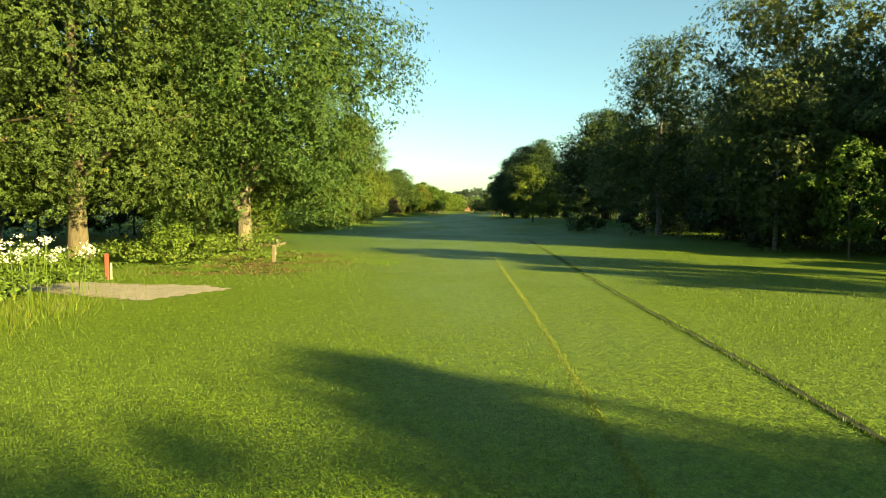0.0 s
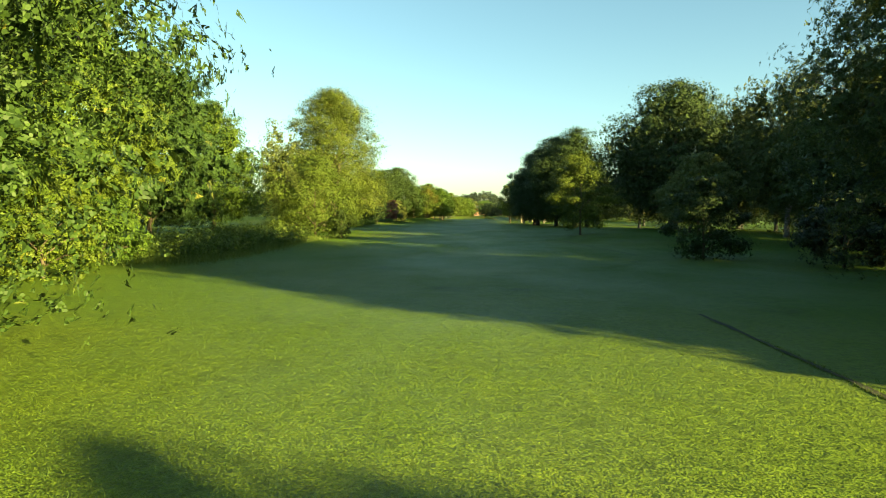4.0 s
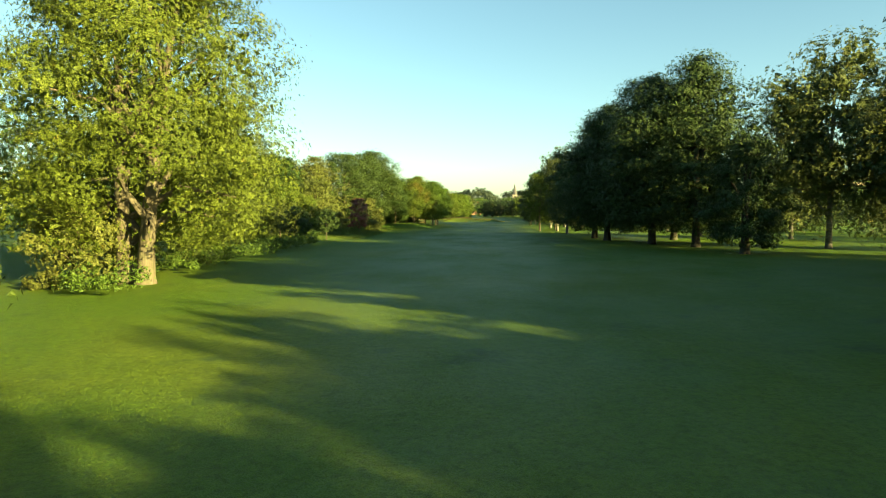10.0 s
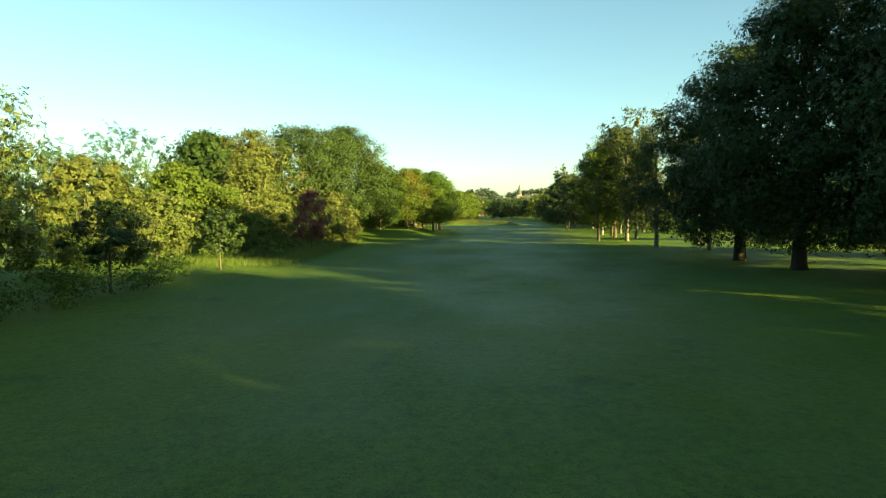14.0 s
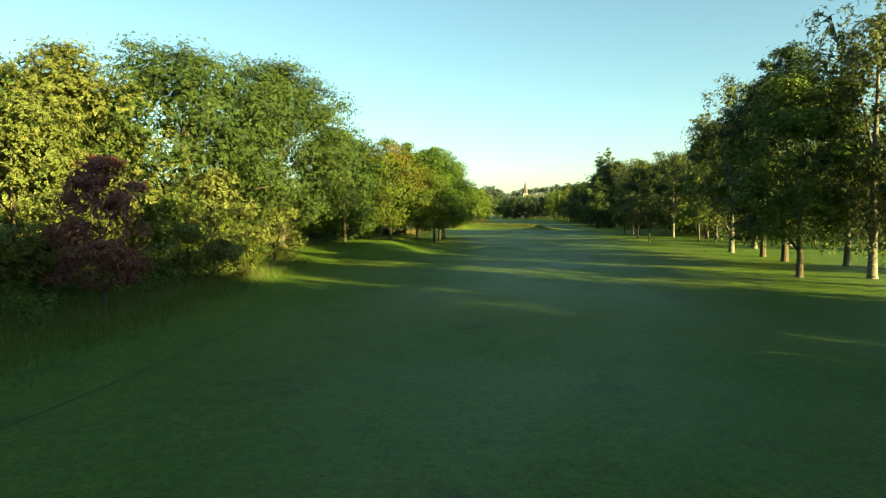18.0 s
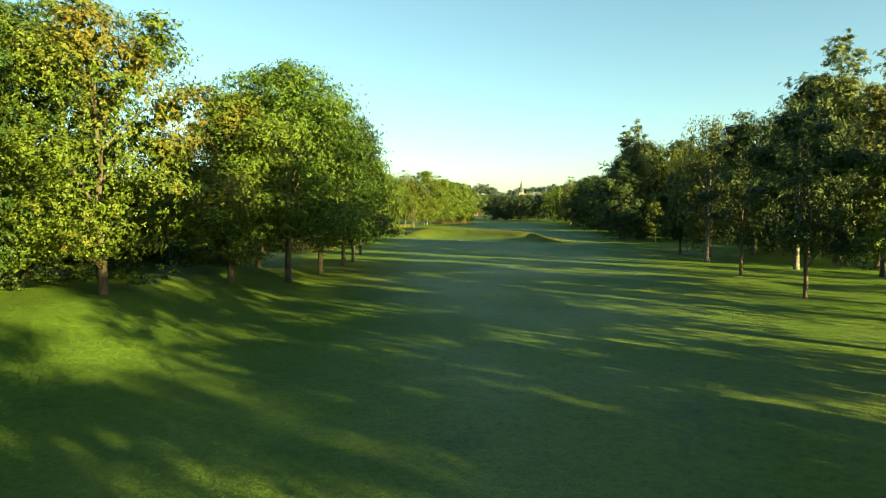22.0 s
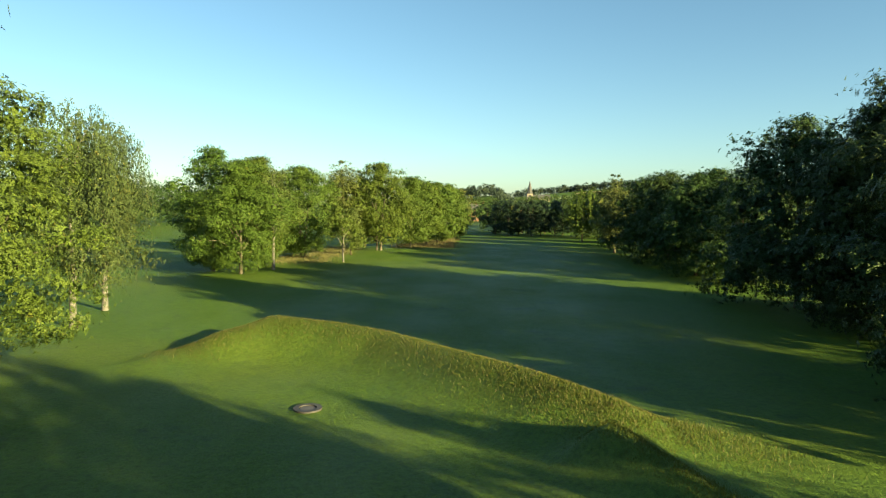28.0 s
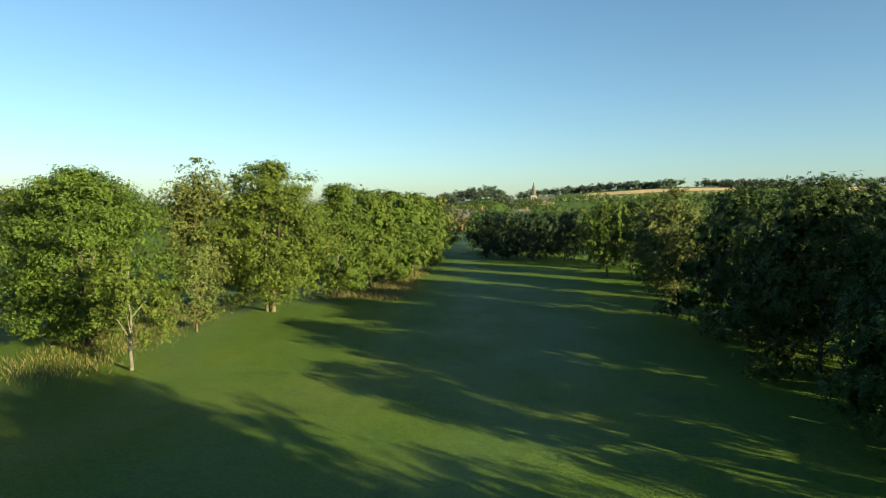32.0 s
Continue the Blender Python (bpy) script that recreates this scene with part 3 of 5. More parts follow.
        verts = np.concatenate([verts, leaf_cards(rng, cpos, cv, np.clip(0.55 * lr[cp], 0.16, 0.8 if away > 34 else 1.9 * size), 0.2, 0.85, k)])
        n += core
    me = mesh_of("crown", verts, card_faces(n, k), leaf)
    if core:
        me.materials.append(heart(leaf))
        me.polygons.foreach_set("material_index", np.where(np.arange(n) < n - core, 0, 1).astype(np.int32))
    part_mesh("crown", me, root)
    # trunk and limbs
    tv, tf = [], []
    tr = trunk or 0.0125 * h + 0.03
    for s in range(stems):
        off = Vector((0, 0, 0)) if stems == 1 else Vector((math.cos(s * 2.4) * tr * 1.6, math.sin(s * 2.4) * tr * 1.6, 0))
        spread = Vector((lean[0], lean[1], 0)) + (off * 2.5 if stems > 1 else Vector((0, 0, 0)))
        top = h * (0.80 if shape != "bush" else 0.6)
        line, rad = [], []
        for i in range(8):
            t = i / 7
            wob = Vector((rng.normal(0, 0.05), rng.normal(0, 0.05), 0)) * (t * 1.5)
            line.append(off + spread * t**1.4 + wob + Vector((0, 0, -0.15 + (top + 0.15) * t)))
            rad.append(tr * (1.0 - 0.82 * t) * (1.45 if i == 0 else 1.0))
        line.insert(1, line[0].lerp(line[1], 0.28))
        rad.insert(1, tr * 1.06)
        tube(tv, tf, line, rad, 9)
        for j in rng.choice(count, min(limbs, count), replace=False):
            end = Vector(c[j])
            t = float(np.clip((end.z / h) * rng.uniform(0.45, 0.75) / 0.8, 0.12, 0.85))
            q = t * 7
            i = min(int(q), 6)
            start = off + spread * t**1.4 + Vector((0, 0, top * t))
            bend = start.lerp(end, 0.5) + Vector((0, 0, 0.06 * h))
            rr = tr * (1 - 0.82 * t) * 0.55
            tube(tv, tf, [start, start.lerp(bend, 0.55), bend, bend.lerp(end, 0.55), end], [rr, rr * 0.8, rr * 0.6, rr * 0.42, rr * 0.2], 6)
    part_mesh("trunk", mesh_of("trunk", [tuple(q) for q in tv], tf, bark or BARK, True), root)
    return root


def woods(name, label, spots, leaf, size, per=150, category="trees", trunks=True):
    """Many distant trees that are not told apart, in one mesh. spots: x, y, height, width."""
    COUNT["n"] += 1
    rng = np.random.default_rng(5000 + COUNT["n"])
    verts, tv, tf = [], [], []
    for x, y, h, w in spots:
        z = gz(x, y)
        m = rng.integers(6, 10)
        d = rng.normal(0, 1, (m, 3))
        d /= np.linalg.norm(d, axis=1, keepdims=True)
        c = np.array([x, y, z + h * 0.50]) + d * np.array([w * 0.30, w * 0.30, h * 0.32])
        rad = rng.uniform(0.20, 0.34, m) * w
        pick = rng.integers(0, m, per)
        v = rng.normal(0, 1, (per, 3)) + np.array([0, 0, 0.4])
        v /= np.linalg.norm(v, axis=1, keepdims=True)
        pos = c[pick] + v * (rad[pick] * rng.uniform(0.6, 1.0, per))[:, None]
        pos[:, 2] = np.maximum(pos[:, 2], z + 0.3)
        verts.append(leaf_cards(rng, pos, v, size * np.ones(per), corners=3))
        if trunks:
            tube(tv, tf, [(x, y, z - 0.2), (x, y, z + h * 0.55)], [0.022 * h, 0.01 * h], 5)
    verts = np.concatenate(verts)
    ob = new(name, mesh_of(name, verts, card_faces(len(verts) // 3, 3), leaf))
    tagged(ob, label, category, kind="stuff")
    if trunks:
        tr = new("trunks", mesh_of("trunks", [tuple(q) for q in tv], tf, BARK, True))
        tr.parent = ob
    return ob


def blades(name, label, spots, tall, wide, mat, category="grass", tilt=0.35, seed=1):
    """Upright blades, three corners each, at the given places."""
    rng = np.random.default_rng(seed)
    n = len(spots)
    base = np.concatenate([spots, (ground_z(spots[:, 0], spots[:, 1]) - 0.005)[:, None]], 1)
    ang = rng.uniform(0, 2 * math.pi, n)
    side = np.stack([np.cos(ang), np.sin(ang), np.zeros(n)], 1) * (wide * rng.uniform(0.6, 1.3, n) / 2)[:, None]
    hh = tall * rng.uniform(0.55, 1.3, n)
    tip = np.stack([rng.normal(0, tilt, n) * hh, rng.normal(0, tilt, n) * hh, hh], 1)
    verts = np.stack([base - side, base + side, base + tip], 1).reshape(-1, 3)
    ob = new(name, mesh_of(name, verts, np.arange(3 * n).reshape(n, 3), mat))
    return tagged(ob, label, category, kind="stuff")


def scatter(rng, n, x0, x1, y0, y1):
    return np.stack([rng.uniform(x0, x1, n) + rng.normal(0, 0.5, n), rng.uniform(y0, y1, n) + rng.normal(0, 1.2, n)], 1)


# ---- trees on the west side, from the tee onwards ----
OAK = "broad oak with dense green leaves at the wood's edge"
plant("oak_tree", -10.5, 31.9, 17.0, 14.4, LEAF_OAK, "tall oak with a pale forked trunk beside the tee", low=0.11, lobes=170, bark=BARK_PALE, size=0.17, cover=3.2, trunk=0.40, limbs=4, inner=2.6, gap=(0, 0, 0.63, -0.78, 0.6, 3.5, 0.8))
plant("oak_tree", -15.5, 26, 15.5, 13, LEAF_OAK, OAK, low=0.13, size=0.28, trunk=0.42, gap=(5.0, 5.9, 0.43, -0.90, 0.7, 3.0, 0.0))
plant("oak_tree", -19, 15, 14, 12, LEAF_GREEN, OAK, low=0.20, size=0.36)
plant("oak_tree", -24, 33, 16, 13, LEAF_OAK, OAK, low=0.15, size=0.5)
plant("sycamore_tree", -17, 43, 15, 12, LEAF_GREEN, "green sycamore crowded into the wood's edge", low=0.10, size=0.42)
plant("sycamore_tree", -21, 56, 14.5, 12, LEAF_GREEN, "green sycamore crowded into the wood's edge", low=0.08, size=0.42)
plant("sycamore_tree", -23.8, 73, 14.5, 12, LEAF_OAK, "green sycamore crowded into the wood's edge", low=0.08, size=0.42)
plant("sycamore_tree", -25.5, 90, 13.5, 9.5, LEAF_GREEN, "sycamore with lit outer boughs above brambles", low=0.10, size=0.38)
plant("hawthorn_bush", -13.8, 84, 7.6, 8.4, LEAF_LIGHT, "large yellow-green hawthorn leafy down to the grass", "bush", 0.02, size=0.145, cover=1.8, category="bush")
plant("holly_bush", -10.8, 80.7, 2.6, 1.8, LEAF_OAK, "small dark holly against the hawthorn", "bush", 0.02, size=0.22, category="bush")
plant("ash_tree", -17.0, 104.3, 17.6, 12.2, LEAF_LIGHT, "leaning ash with a thick forked trunk and feathery crown", "round", 0.10, BARK_PALE, 0.165, 2.6, (0.5, 0), 0.40, limbs=14, stems=2, gap=(0.1, 0, 0.5, -0.86, 1.0, 4.8, 0.5))
plant("ash_tree", -18.8, 91.5, 12, 5.4, LEAF_OLIVE, "slender ash behind the hawthorn", "birch", 0.2, size=0.34, cover=1.2)
plant("willow_tree", -20.5, 112, 10.8, 9, LEAF_OLIVE, "bushy sallow with pale olive leaves", "bush", 0.04, size=0.34)
plant("willow_tree", -22, 130, 12.2, 9.4, LEAF_OLIVE, "bushy sallow with pale olive leaves", "bush", 0.04, size=0.34)
plant("hazel_bush", -30, 156, 7.6, 9, LEAF_OLIVE, "olive green hazel thicket in long grass", "bush", 0.02, size=0.34, category="bush")
plant("young_tree", -17.1, 135.4, 3.8, 3.6, LEAF_DARK, "young dark round-headed tree on the rough", low=0.28, size=0.24, trunk=0.07, limbs=4)
plant("young_tree", -15.9, 144.4, 3.4, 2.7, LEAF_DARK, "young dark round-headed tree on the rough", low=0.32, size=0.22, trunk=0.06, limbs=4)
plant("hazel_bush", -26, 163, 7.6, 9, LEAF_LIGHT, "pale green hazel thicket in long grass", "bush", 0.02, size=0.34, category="bush")
plant("oak_tree", -34, 190, 13, 12, LEAF_OAK, OAK, low=0.1, size=0.5)
plant("oak_tree", -22.5, 170, 8.2, 8, LEAF_OLIVE, "low oak with pale turning leaves", low=0.05, size=0.32)
plant("oak_tree", -20, 181.5, 12.8, 14.5, LEAF_OAK, "spreading oak forming a high dome of leaves", low=0.10, size=0.34, trunk=0.4)
plant("oak_tree", -28, 176, 11.4, 12, LEAF_OAK, OAK, low=0.1, size=0.42)
plant("oak_tree", -16.6, 190, 13.3, 13, LEAF_OAK, "spreading oak with drooping outer boughs", low=0.12, size=0.32, trunk=0.36)
plant("oak_tree", -23.8, 176, 11.8, 9.5, LEAF_OLIVE, "oak with pale turning leaves below the dome", low=0.08)
plant("copper_plum_tree", -15.1, 163.5, 5.0, 3.5, LEAF_COPPER, "small tree with dark copper-red leaves", low=0.2, size=0.24, trunk=0.08, limbs=5)
plant("oak_tree", -15, 172.5, 5.2, 4.2, LEAF_OLIVE, "small bushy oak beside the copper tree", "bush", 0.03, size=0.28)
plant("maple_tree", -12.6, 193.3, 8.6, 6.8, LEAF_OAK, "dark green maple shading a bare bank", low=0.08, size=0.34)
# neighbours' shade is put into this maple by darker oak leaves
plant("maple_tree", -14.5, 200, 9.8, 8.6, LEAF_OAK, "maple shading a bare bank", low=0.12, size=0.34)
plant("maple_tree", -7.3, 200.5, 6.9, 5.2, LEAF_AUTUMN, "maple with some leaf tips turning orange in the fairway row", low=0.14, size=0.32, group="row of maples along the fairway")
plant("maple_tree", -9.2, 195.4, 8.3, 6.4, LEAF_AUTUMN, "maple with some leaf tips turning orange in the fairway row", low=0.15, size=0.28, group="row of maples along the fairway")
plant("maple_tree", -5.9, 203.2, 9.0, 7.8, LEAF_GREEN, "green maple with a clean trunk in the fairway row", low=0.16, size=0.27, group="row of maples along the fairway")
# shade on this maple and the next comes from the darker leaf colour
plant("maple_tree", -5.5, 207.6, 8.3, 6.6, LEAF_OAK, "green maple with a clean trunk in the fairway row", low=0.16, size=0.28, group="row of maples along the fairway")
plant("maple_tree", -5.2, 212.4, 7.3, 5.8, LEAF_OAK, "green maple with a clean trunk in the fairway row", low=0.16, size=0.28, bark=BARK_PALE, group="row of maples along the fairway")
plant("maple_tree", -9.2, 210, 9.0, 7.0, LEAF_AUTUMN, "maple flushed with orange behind the fairway row", low=0.22, size=0.32)
ALDER = "alder with layered yellow-green boughs and a pale trunk"
plant("alder_tree", -5.1, 215.2, 6.2, 4.4, LEAF_GREEN, ALDER, low=0.18, bark=BARK_PALE, size=0.27, group="row of alders along the fairway")
plant("alder_tree", -5.7, 219.1, 6.4, 5.8, LEAF_LIGHT, ALDER, low=0.20, bark=BARK_PALE, size=0.26, group="row of alders along the fairway")
plant("alder_tree", -5.7, 222.4, 6.4, 5.8, LEAF_LIGHT, ALDER, low=0.20, bark=BARK_PALE, size=0.26, group="row of alders along the fairway")
plant("young_tree", -7.2, 229.2, 4.6, 2.2, LEAF_LIGHT, "slim young tree beside the alders", low=0.35, size=0.22, trunk=0.06, limbs=4)
plant("alder_tree", -13.4, 224.5, 10.4, 6.5, LEAF_GREEN, ALDER, low=0.2, bark=BARK_PALE, size=0.32)
plant("alder_tree", -11.6, 231, 11.2, 7.2, LEAF_LIGHT, ALDER, low=0.12, bark=BARK_PALE, size=0.32, group="row of alders along the fairway")
plant("alder_tree", -10.9, 242.2, 12.2, 8.4, LEAF_LIGHT, ALDER, low=0.12, bark=BARK_PALE, size=0.30, group="row of alders along the fairway")
plant("alder_tree", -9.5, 246.6, 9.4, 7.0, LEAF_LIGHT, ALDER, low=0.10, bark=BARK_PALE, size=0.27, group="row of alders along the fairway")
plant("birch_tree", -11.3, 254.6, 10.2, 5.4, LEAF_BIRCH, "drooping silver birch with olive leaves", "weeping", 0.12, BARK_BIRCH, 0.24, 1.9)
plant("birch_tree", -12.6, 259.4, 10.0, 5.2, LEAF_BIRCH, "drooping silver birch with olive leaves", "weeping", 0.10, BARK_BIRCH, 0.24, 1.9)
plant("alder_tree", -14.6, 279.0, 10.2, 6.6, LEAF_GREEN, ALDER, low=0.05, cover=2.3, bark=BARK_PALE, size=0.28)
plant("alder_tree", -11.6, 277.0, 9.0, 7.6, LEAF_GREEN, "dense alder leafy almost to the ground", low=0.05, cover=2.3, bark=BARK_PALE, size=0.26)
plant("birch_tree", -10.2, 281.0, 9.6, 4.0, LEAF_OLIVE, "half-bare birch with a white trunk and thin boughs", "birch", 0.25, BARK_BIRCH, 0.24, 0.5, limbs=16, inner=0.2)
plant("alder_tree", -12.6, 284.6, 10.0, 6.4, LEAF_GREEN, ALDER, low=0.06, cover=2.2, bark=BARK_PALE, size=0.28)
plant("birch_tree", -5.8, 289.8, 5.9, 3.6, LEAF_LIGHT, "small young birch with a white trunk", "birch", 0.22, BARK_BIRCH, 0.22, 1.4, trunk=0.10)
plant("alder_tree", -11.2, 295.2, 9.9, 8.0, LEAF_GREEN, ALDER, low=0.07, cover=2.3, bark=BARK_PALE, size=0.30, stems=2)
plant("young_tree", -6.6, 299.0, 5.4, 3.6, LEAF_OLIVE, "small bushy tree in straw-coloured grass", low=0.15, size=0.24, trunk=0.08)
plant("larch_tree", -8.4, 304.0, 11.6, 6.0, LEAF_OLIVE, "thin larch with sparse upright boughs", "tall", 0.08, BARK, 0.24, 0.9, limbs=18)
plant("alder_tree", -4.4, 306.6, 11.0, 8.8, LEAF_GREEN, "stout alder with twin pale trunks", low=0.08, cover=2.3, bark=BARK_PALE, size=0.28, stems=2)
plant("alder_tree", -1.0, 315.0, 9.8, 7.4, LEAF_GREEN, ALDER, low=0.07, cover=2.2, bark=BARK_PALE, size=0.34)
plant("alder_tree", 0.9, 320.6, 9.6, 7, LEAF_GREEN, ALDER, low=0.07, cover=2.2, bark=BARK_PALE, size=0.36)
plant("alder_tree", 2.2, 328.0, 9.8, 7.4, LEAF_GREEN, ALDER, low=0.06, cover=2.2, bark=BARK_PALE, size=0.4)
plant("alder_tree", 3.6, 338.0, 9.6, 7.4, LEAF_LIGHT, ALDER, low=0.06, cover=2.2, bark=BARK_PALE, size=0.42)
plant("alder_tree", 4.4, 350.0, 9.8, 7.4, LEAF_GREEN, ALDER, low=0.06, cover=2.2, bark=BARK_PALE, size=0.44)
plant("alder_tree", 6.0, 366.0, 10, 6, LEAF_OLIVE, ALDER, low=0.1, bark=BARK_PALE, size=0.5)

for bx, by, bh, bw, lf in ((-12.5, 27.5, 2.0, 3.0, LEAF_OAK), (-10.6, 24.2, 1.5, 2.4, LEAF_GREEN), (-15, 38.5, 3.0, 4, LEAF_GREEN),
                           (-14.6, 47, 3.4, 4.4, LEAF_GREEN), (-16, 53, 3.0, 4.4, LEAF_GREEN), (-19, 104, 4.5, 5, LEAF_OLIVE), (-19.5, 118, 3.4, 4.4, LEAF_GREEN), (-23, 141, 2.8, 4.4, LEAF_GREEN), (-23, 152, 4.6, 6, LEAF_OLIVE),
                           (-19, 160, 3.2, 4.6, LEAF_GREEN), (-18.4, 168.5, 3.2, 4.2, LEAF_OLIVE), (-16.6, 178, 3.4, 4.4, LEAF_GREEN), (-15.4, 183.5, 3.6, 4.2, LEAF_OLIVE), (-22, 163, 5.4, 5.4, LEAF_LIGHT),
                           (-17, 194, 3.4, 5, LEAF_GREEN), (-18.5, 200.5, 4, 6, LEAF_GREEN), (-17, 207, 3.6, 5, LEAF_OLIVE), (-16, 214, 3.6, 5.4, LEAF_GREEN), (-16.4, 221, 3.8, 5.4, LEAF_GREEN), (-13.2, 196, 2.2, 3.4, LEAF_DARK), (-12.2, 199.5, 3.6, 5, LEAF_OAK), (-11.4, 204.5, 3.2, 4.8, LEAF_OAK), (-10.8, 209.5, 3.0, 4.4, LEAF_OAK)):
    plant("elder_bush", bx, by, bh, bw, lf, "leafy elder bush at the edge of the rough", "bush", 0.02, size=0.26, cover=1.6, category="bush", group="bushes along the wood's edge")

# ---- trees on the east side ----
BIRCH = "tall silver birch with hanging twigs"
plant("birch_tree", 15.8, 48.5, 15.5, 8.4, LEAF_BIRCH, BIRCH, "birch", 0.10, BARK_BIRCH, 0.30, 1.3)
plant("birch_tree", 20.5, 38.5, 17.5, 11.5, LEAF_BIRCH, BIRCH, "birch", 0.10, BARK_BIRCH, 0.30, 1.3)
plant("birch_tree", 25, 30, 16, 10, LEAF_BIRCH, BIRCH, "birch", 0.10, BARK_BIRCH, 0.30, 1.3)
plant("sycamore_tree", 22, 50, 9.5, 6.5, LEAF_DARK, "dark low sycamore under the birches", low=0.08, size=0.34)
plant("sycamore_tree", 23, 61, 9, 8.5, LEAF_DARK, "dark low sycamore under the birches", low=0.08, size=0.36)
plant("sycamore_tree", 19, 43, 6, 7, LEAF_DARK, "dark low sycamore under the birches", low=0.1, size=0.34)
plant("birch_tree", 16, 31.5, 9.6, 7, LEAF_BIRCH, "spreading young birch with yellowing leaves", "birch", 0.08, BARK_BIRCH, cover=1.9, trunk=0.12)
plant("young_tree", 16.6, 26.6, 5.2, 3.2, LEAF_GREEN, "young tree with layered light green leaves", low=0.15, size=0.28, trunk=0.05)
plant("sycamore_tree", 29, 37, 9.5, 7, LEAF_DARK, "tall dark sycamore behind the birches", low=0.06, inner=2.2, bark=BARK_SHADED)
plant("sycamore_tree", 22, 27.5, 13, 8, LEAF_DARK, "tall dark sycamore behind the birches", low=0.06, inner=2.2, bark=BARK_SHADED)
# the last three bushes stand out of view, added to shade the grass
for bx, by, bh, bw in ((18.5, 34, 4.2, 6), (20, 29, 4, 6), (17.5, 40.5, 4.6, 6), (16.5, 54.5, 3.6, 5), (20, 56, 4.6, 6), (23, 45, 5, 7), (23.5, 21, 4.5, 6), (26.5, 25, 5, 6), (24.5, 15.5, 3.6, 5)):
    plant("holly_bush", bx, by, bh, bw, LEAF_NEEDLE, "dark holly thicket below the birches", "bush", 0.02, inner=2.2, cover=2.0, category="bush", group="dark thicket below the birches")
plant("lime_tree", 33, 50, 12.5, 8, LEAF_DARK, "tall dark lime behind the birches", low=0.1, size=0.5)
plant("lime_tree", 34, 28, 15, 11, LEAF_DARK, "tall dark lime behind the birches", low=0.1, size=0.5)
plant("lime_tree", 36, 68, 12, 11, LEAF_DARK, "tall dark lime behind the birches", low=0.1, size=0.5)
plant("yew_bush", 12.3, 59.7, 4.4, 4.0, LEAF_DARK, "dark round yew bush on the shaded grass", "bush", 0.02, size=0.22, cover=2.2, category="bush")
plant("whitebeam_tree", 17.6, 74.5, 6.8, 6.4, LEAF_OLIVE, "small whitebeam with greyish leaves beyond the yew", low=0.2, size=0.26)
plant("lime_tree", 11.3, 88.3, 8.2, 5.6, LEAF_GREEN, "young lime with light green leaves", low=0.09, size=0.28, trunk=0.12)
plant("lime_tree", 24.2, 100, 17.2, 17, LEAF_DARK, "huge dark lime rising over the other trees", low=0.06, bark=BARK_SHADED, cover=3.4, limbs=3, inner=2.6, lobes=260, size=0.36, trunk=0.55)
plant("whitebeam_tree", 22.5, 90, 7.2, 6.4, LEAF_OLIVE, "small whitebeam with greyish leaves before the great lime", low=0.18, size=0.28)
plant("birch_tree", 32, 92, 11.5, 8, LEAF_BIRCH, BIRCH, "birch", 0.12, BARK_BIRCH, 0.32, 1.2)
plant("birch_tree", 27, 80, 15, 8, LEAF_BIRCH, BIRCH, "birch", 0.12, BARK_BIRCH, 0.32, 1.2)
plant("birch_tree", 28, 127, 17.5, 11, LEAF_BIRCH, BIRCH, "birch", 0.14, BARK_BIRCH, 0.32, 1.2)
LIME = "dense dark lime with bare lower trunk"
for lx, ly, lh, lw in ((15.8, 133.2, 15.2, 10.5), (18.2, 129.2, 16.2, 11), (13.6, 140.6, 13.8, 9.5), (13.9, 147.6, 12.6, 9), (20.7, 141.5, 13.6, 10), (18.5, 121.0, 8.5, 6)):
    plant("lime_tree", lx, ly, lh, lw, LEAF_DARK, LIME, low=0.075, bark=BARK_SHADED, size=0.34, cover=2.3, inner=1.4, limbs=3, trunk=0.34, group="clump of dark limes")
for bx, by, bh, bw in ((16.0, 157.2, 10.5, 5.0), (13.2, 160.7, 11.6, 5.4), (13.6, 170.6, 12.6, 5.6), (16.2, 176.6, 10.4, 5), (15.4, 188.3, 12.4, 5.6), (17.8, 164, 11.8, 5.4)):
    plant("birch_tree", bx, by, bh, bw, LEAF_BIRCH, "silver birch with hanging twigs and a white trunk", "birch", 0.16, BARK_BIRCH, 0.26, 1.3, group="birches on the sunny grass")
plant("oak_tree", 11.1, 171.6, 9.2, 5.4, LEAF_GREEN, "round-headed oak on the sunny grass", low=0.16, size=0.28)
plant("oak_tree", 14.9, 180.2, 12.4, 6, LEAF_DARK, "tall dark oak beside a leaning birch", low=0.10, size=0.30)
plant("oak_tree", 15.6, 184.2, 11.6, 6, LEAF_DARK, "tall dark oak beside a leaning birch", low=0.12, size=0.30)
plant("cherry_tree", 13.2, 199.8, 6.8, 3.4, LEAF_DARK, "young cherry with a thin trunk", low=0.24, size=0.24, trunk=0.08)
plant("cherry_tree", 14.4, 207.4, 7.2, 3.4, LEAF_DARK, "young cherry with a thin trunk", low=0.22, size=0.24, trunk=0.08)
plant("cherry_tree", 17.6, 200.0, 7.2, 3.8, LEAF_GREEN, "young cherry with a thin trunk", low=0.22, size=0.26, trunk=0.09)
plant("birch_tree", 20.4, 203.0, 9.4, 4.6, LEAF_BIRCH, BIRCH, "birch", 0.15, BARK_BIRCH, 0.26, 1.3)
plant("poplar_tree", 21.5, 208, 11.5, 3.6, LEAF_OLIVE, "slim poplar among birches", "tall", 0.08, BARK, 0.26, 1.5)
plant("birch_tree", 16.6, 216.8, 9.4, 4.8, LEAF_BIRCH, BIRCH, "weeping", 0.10, BARK_BIRCH, 0.26, 1.0)
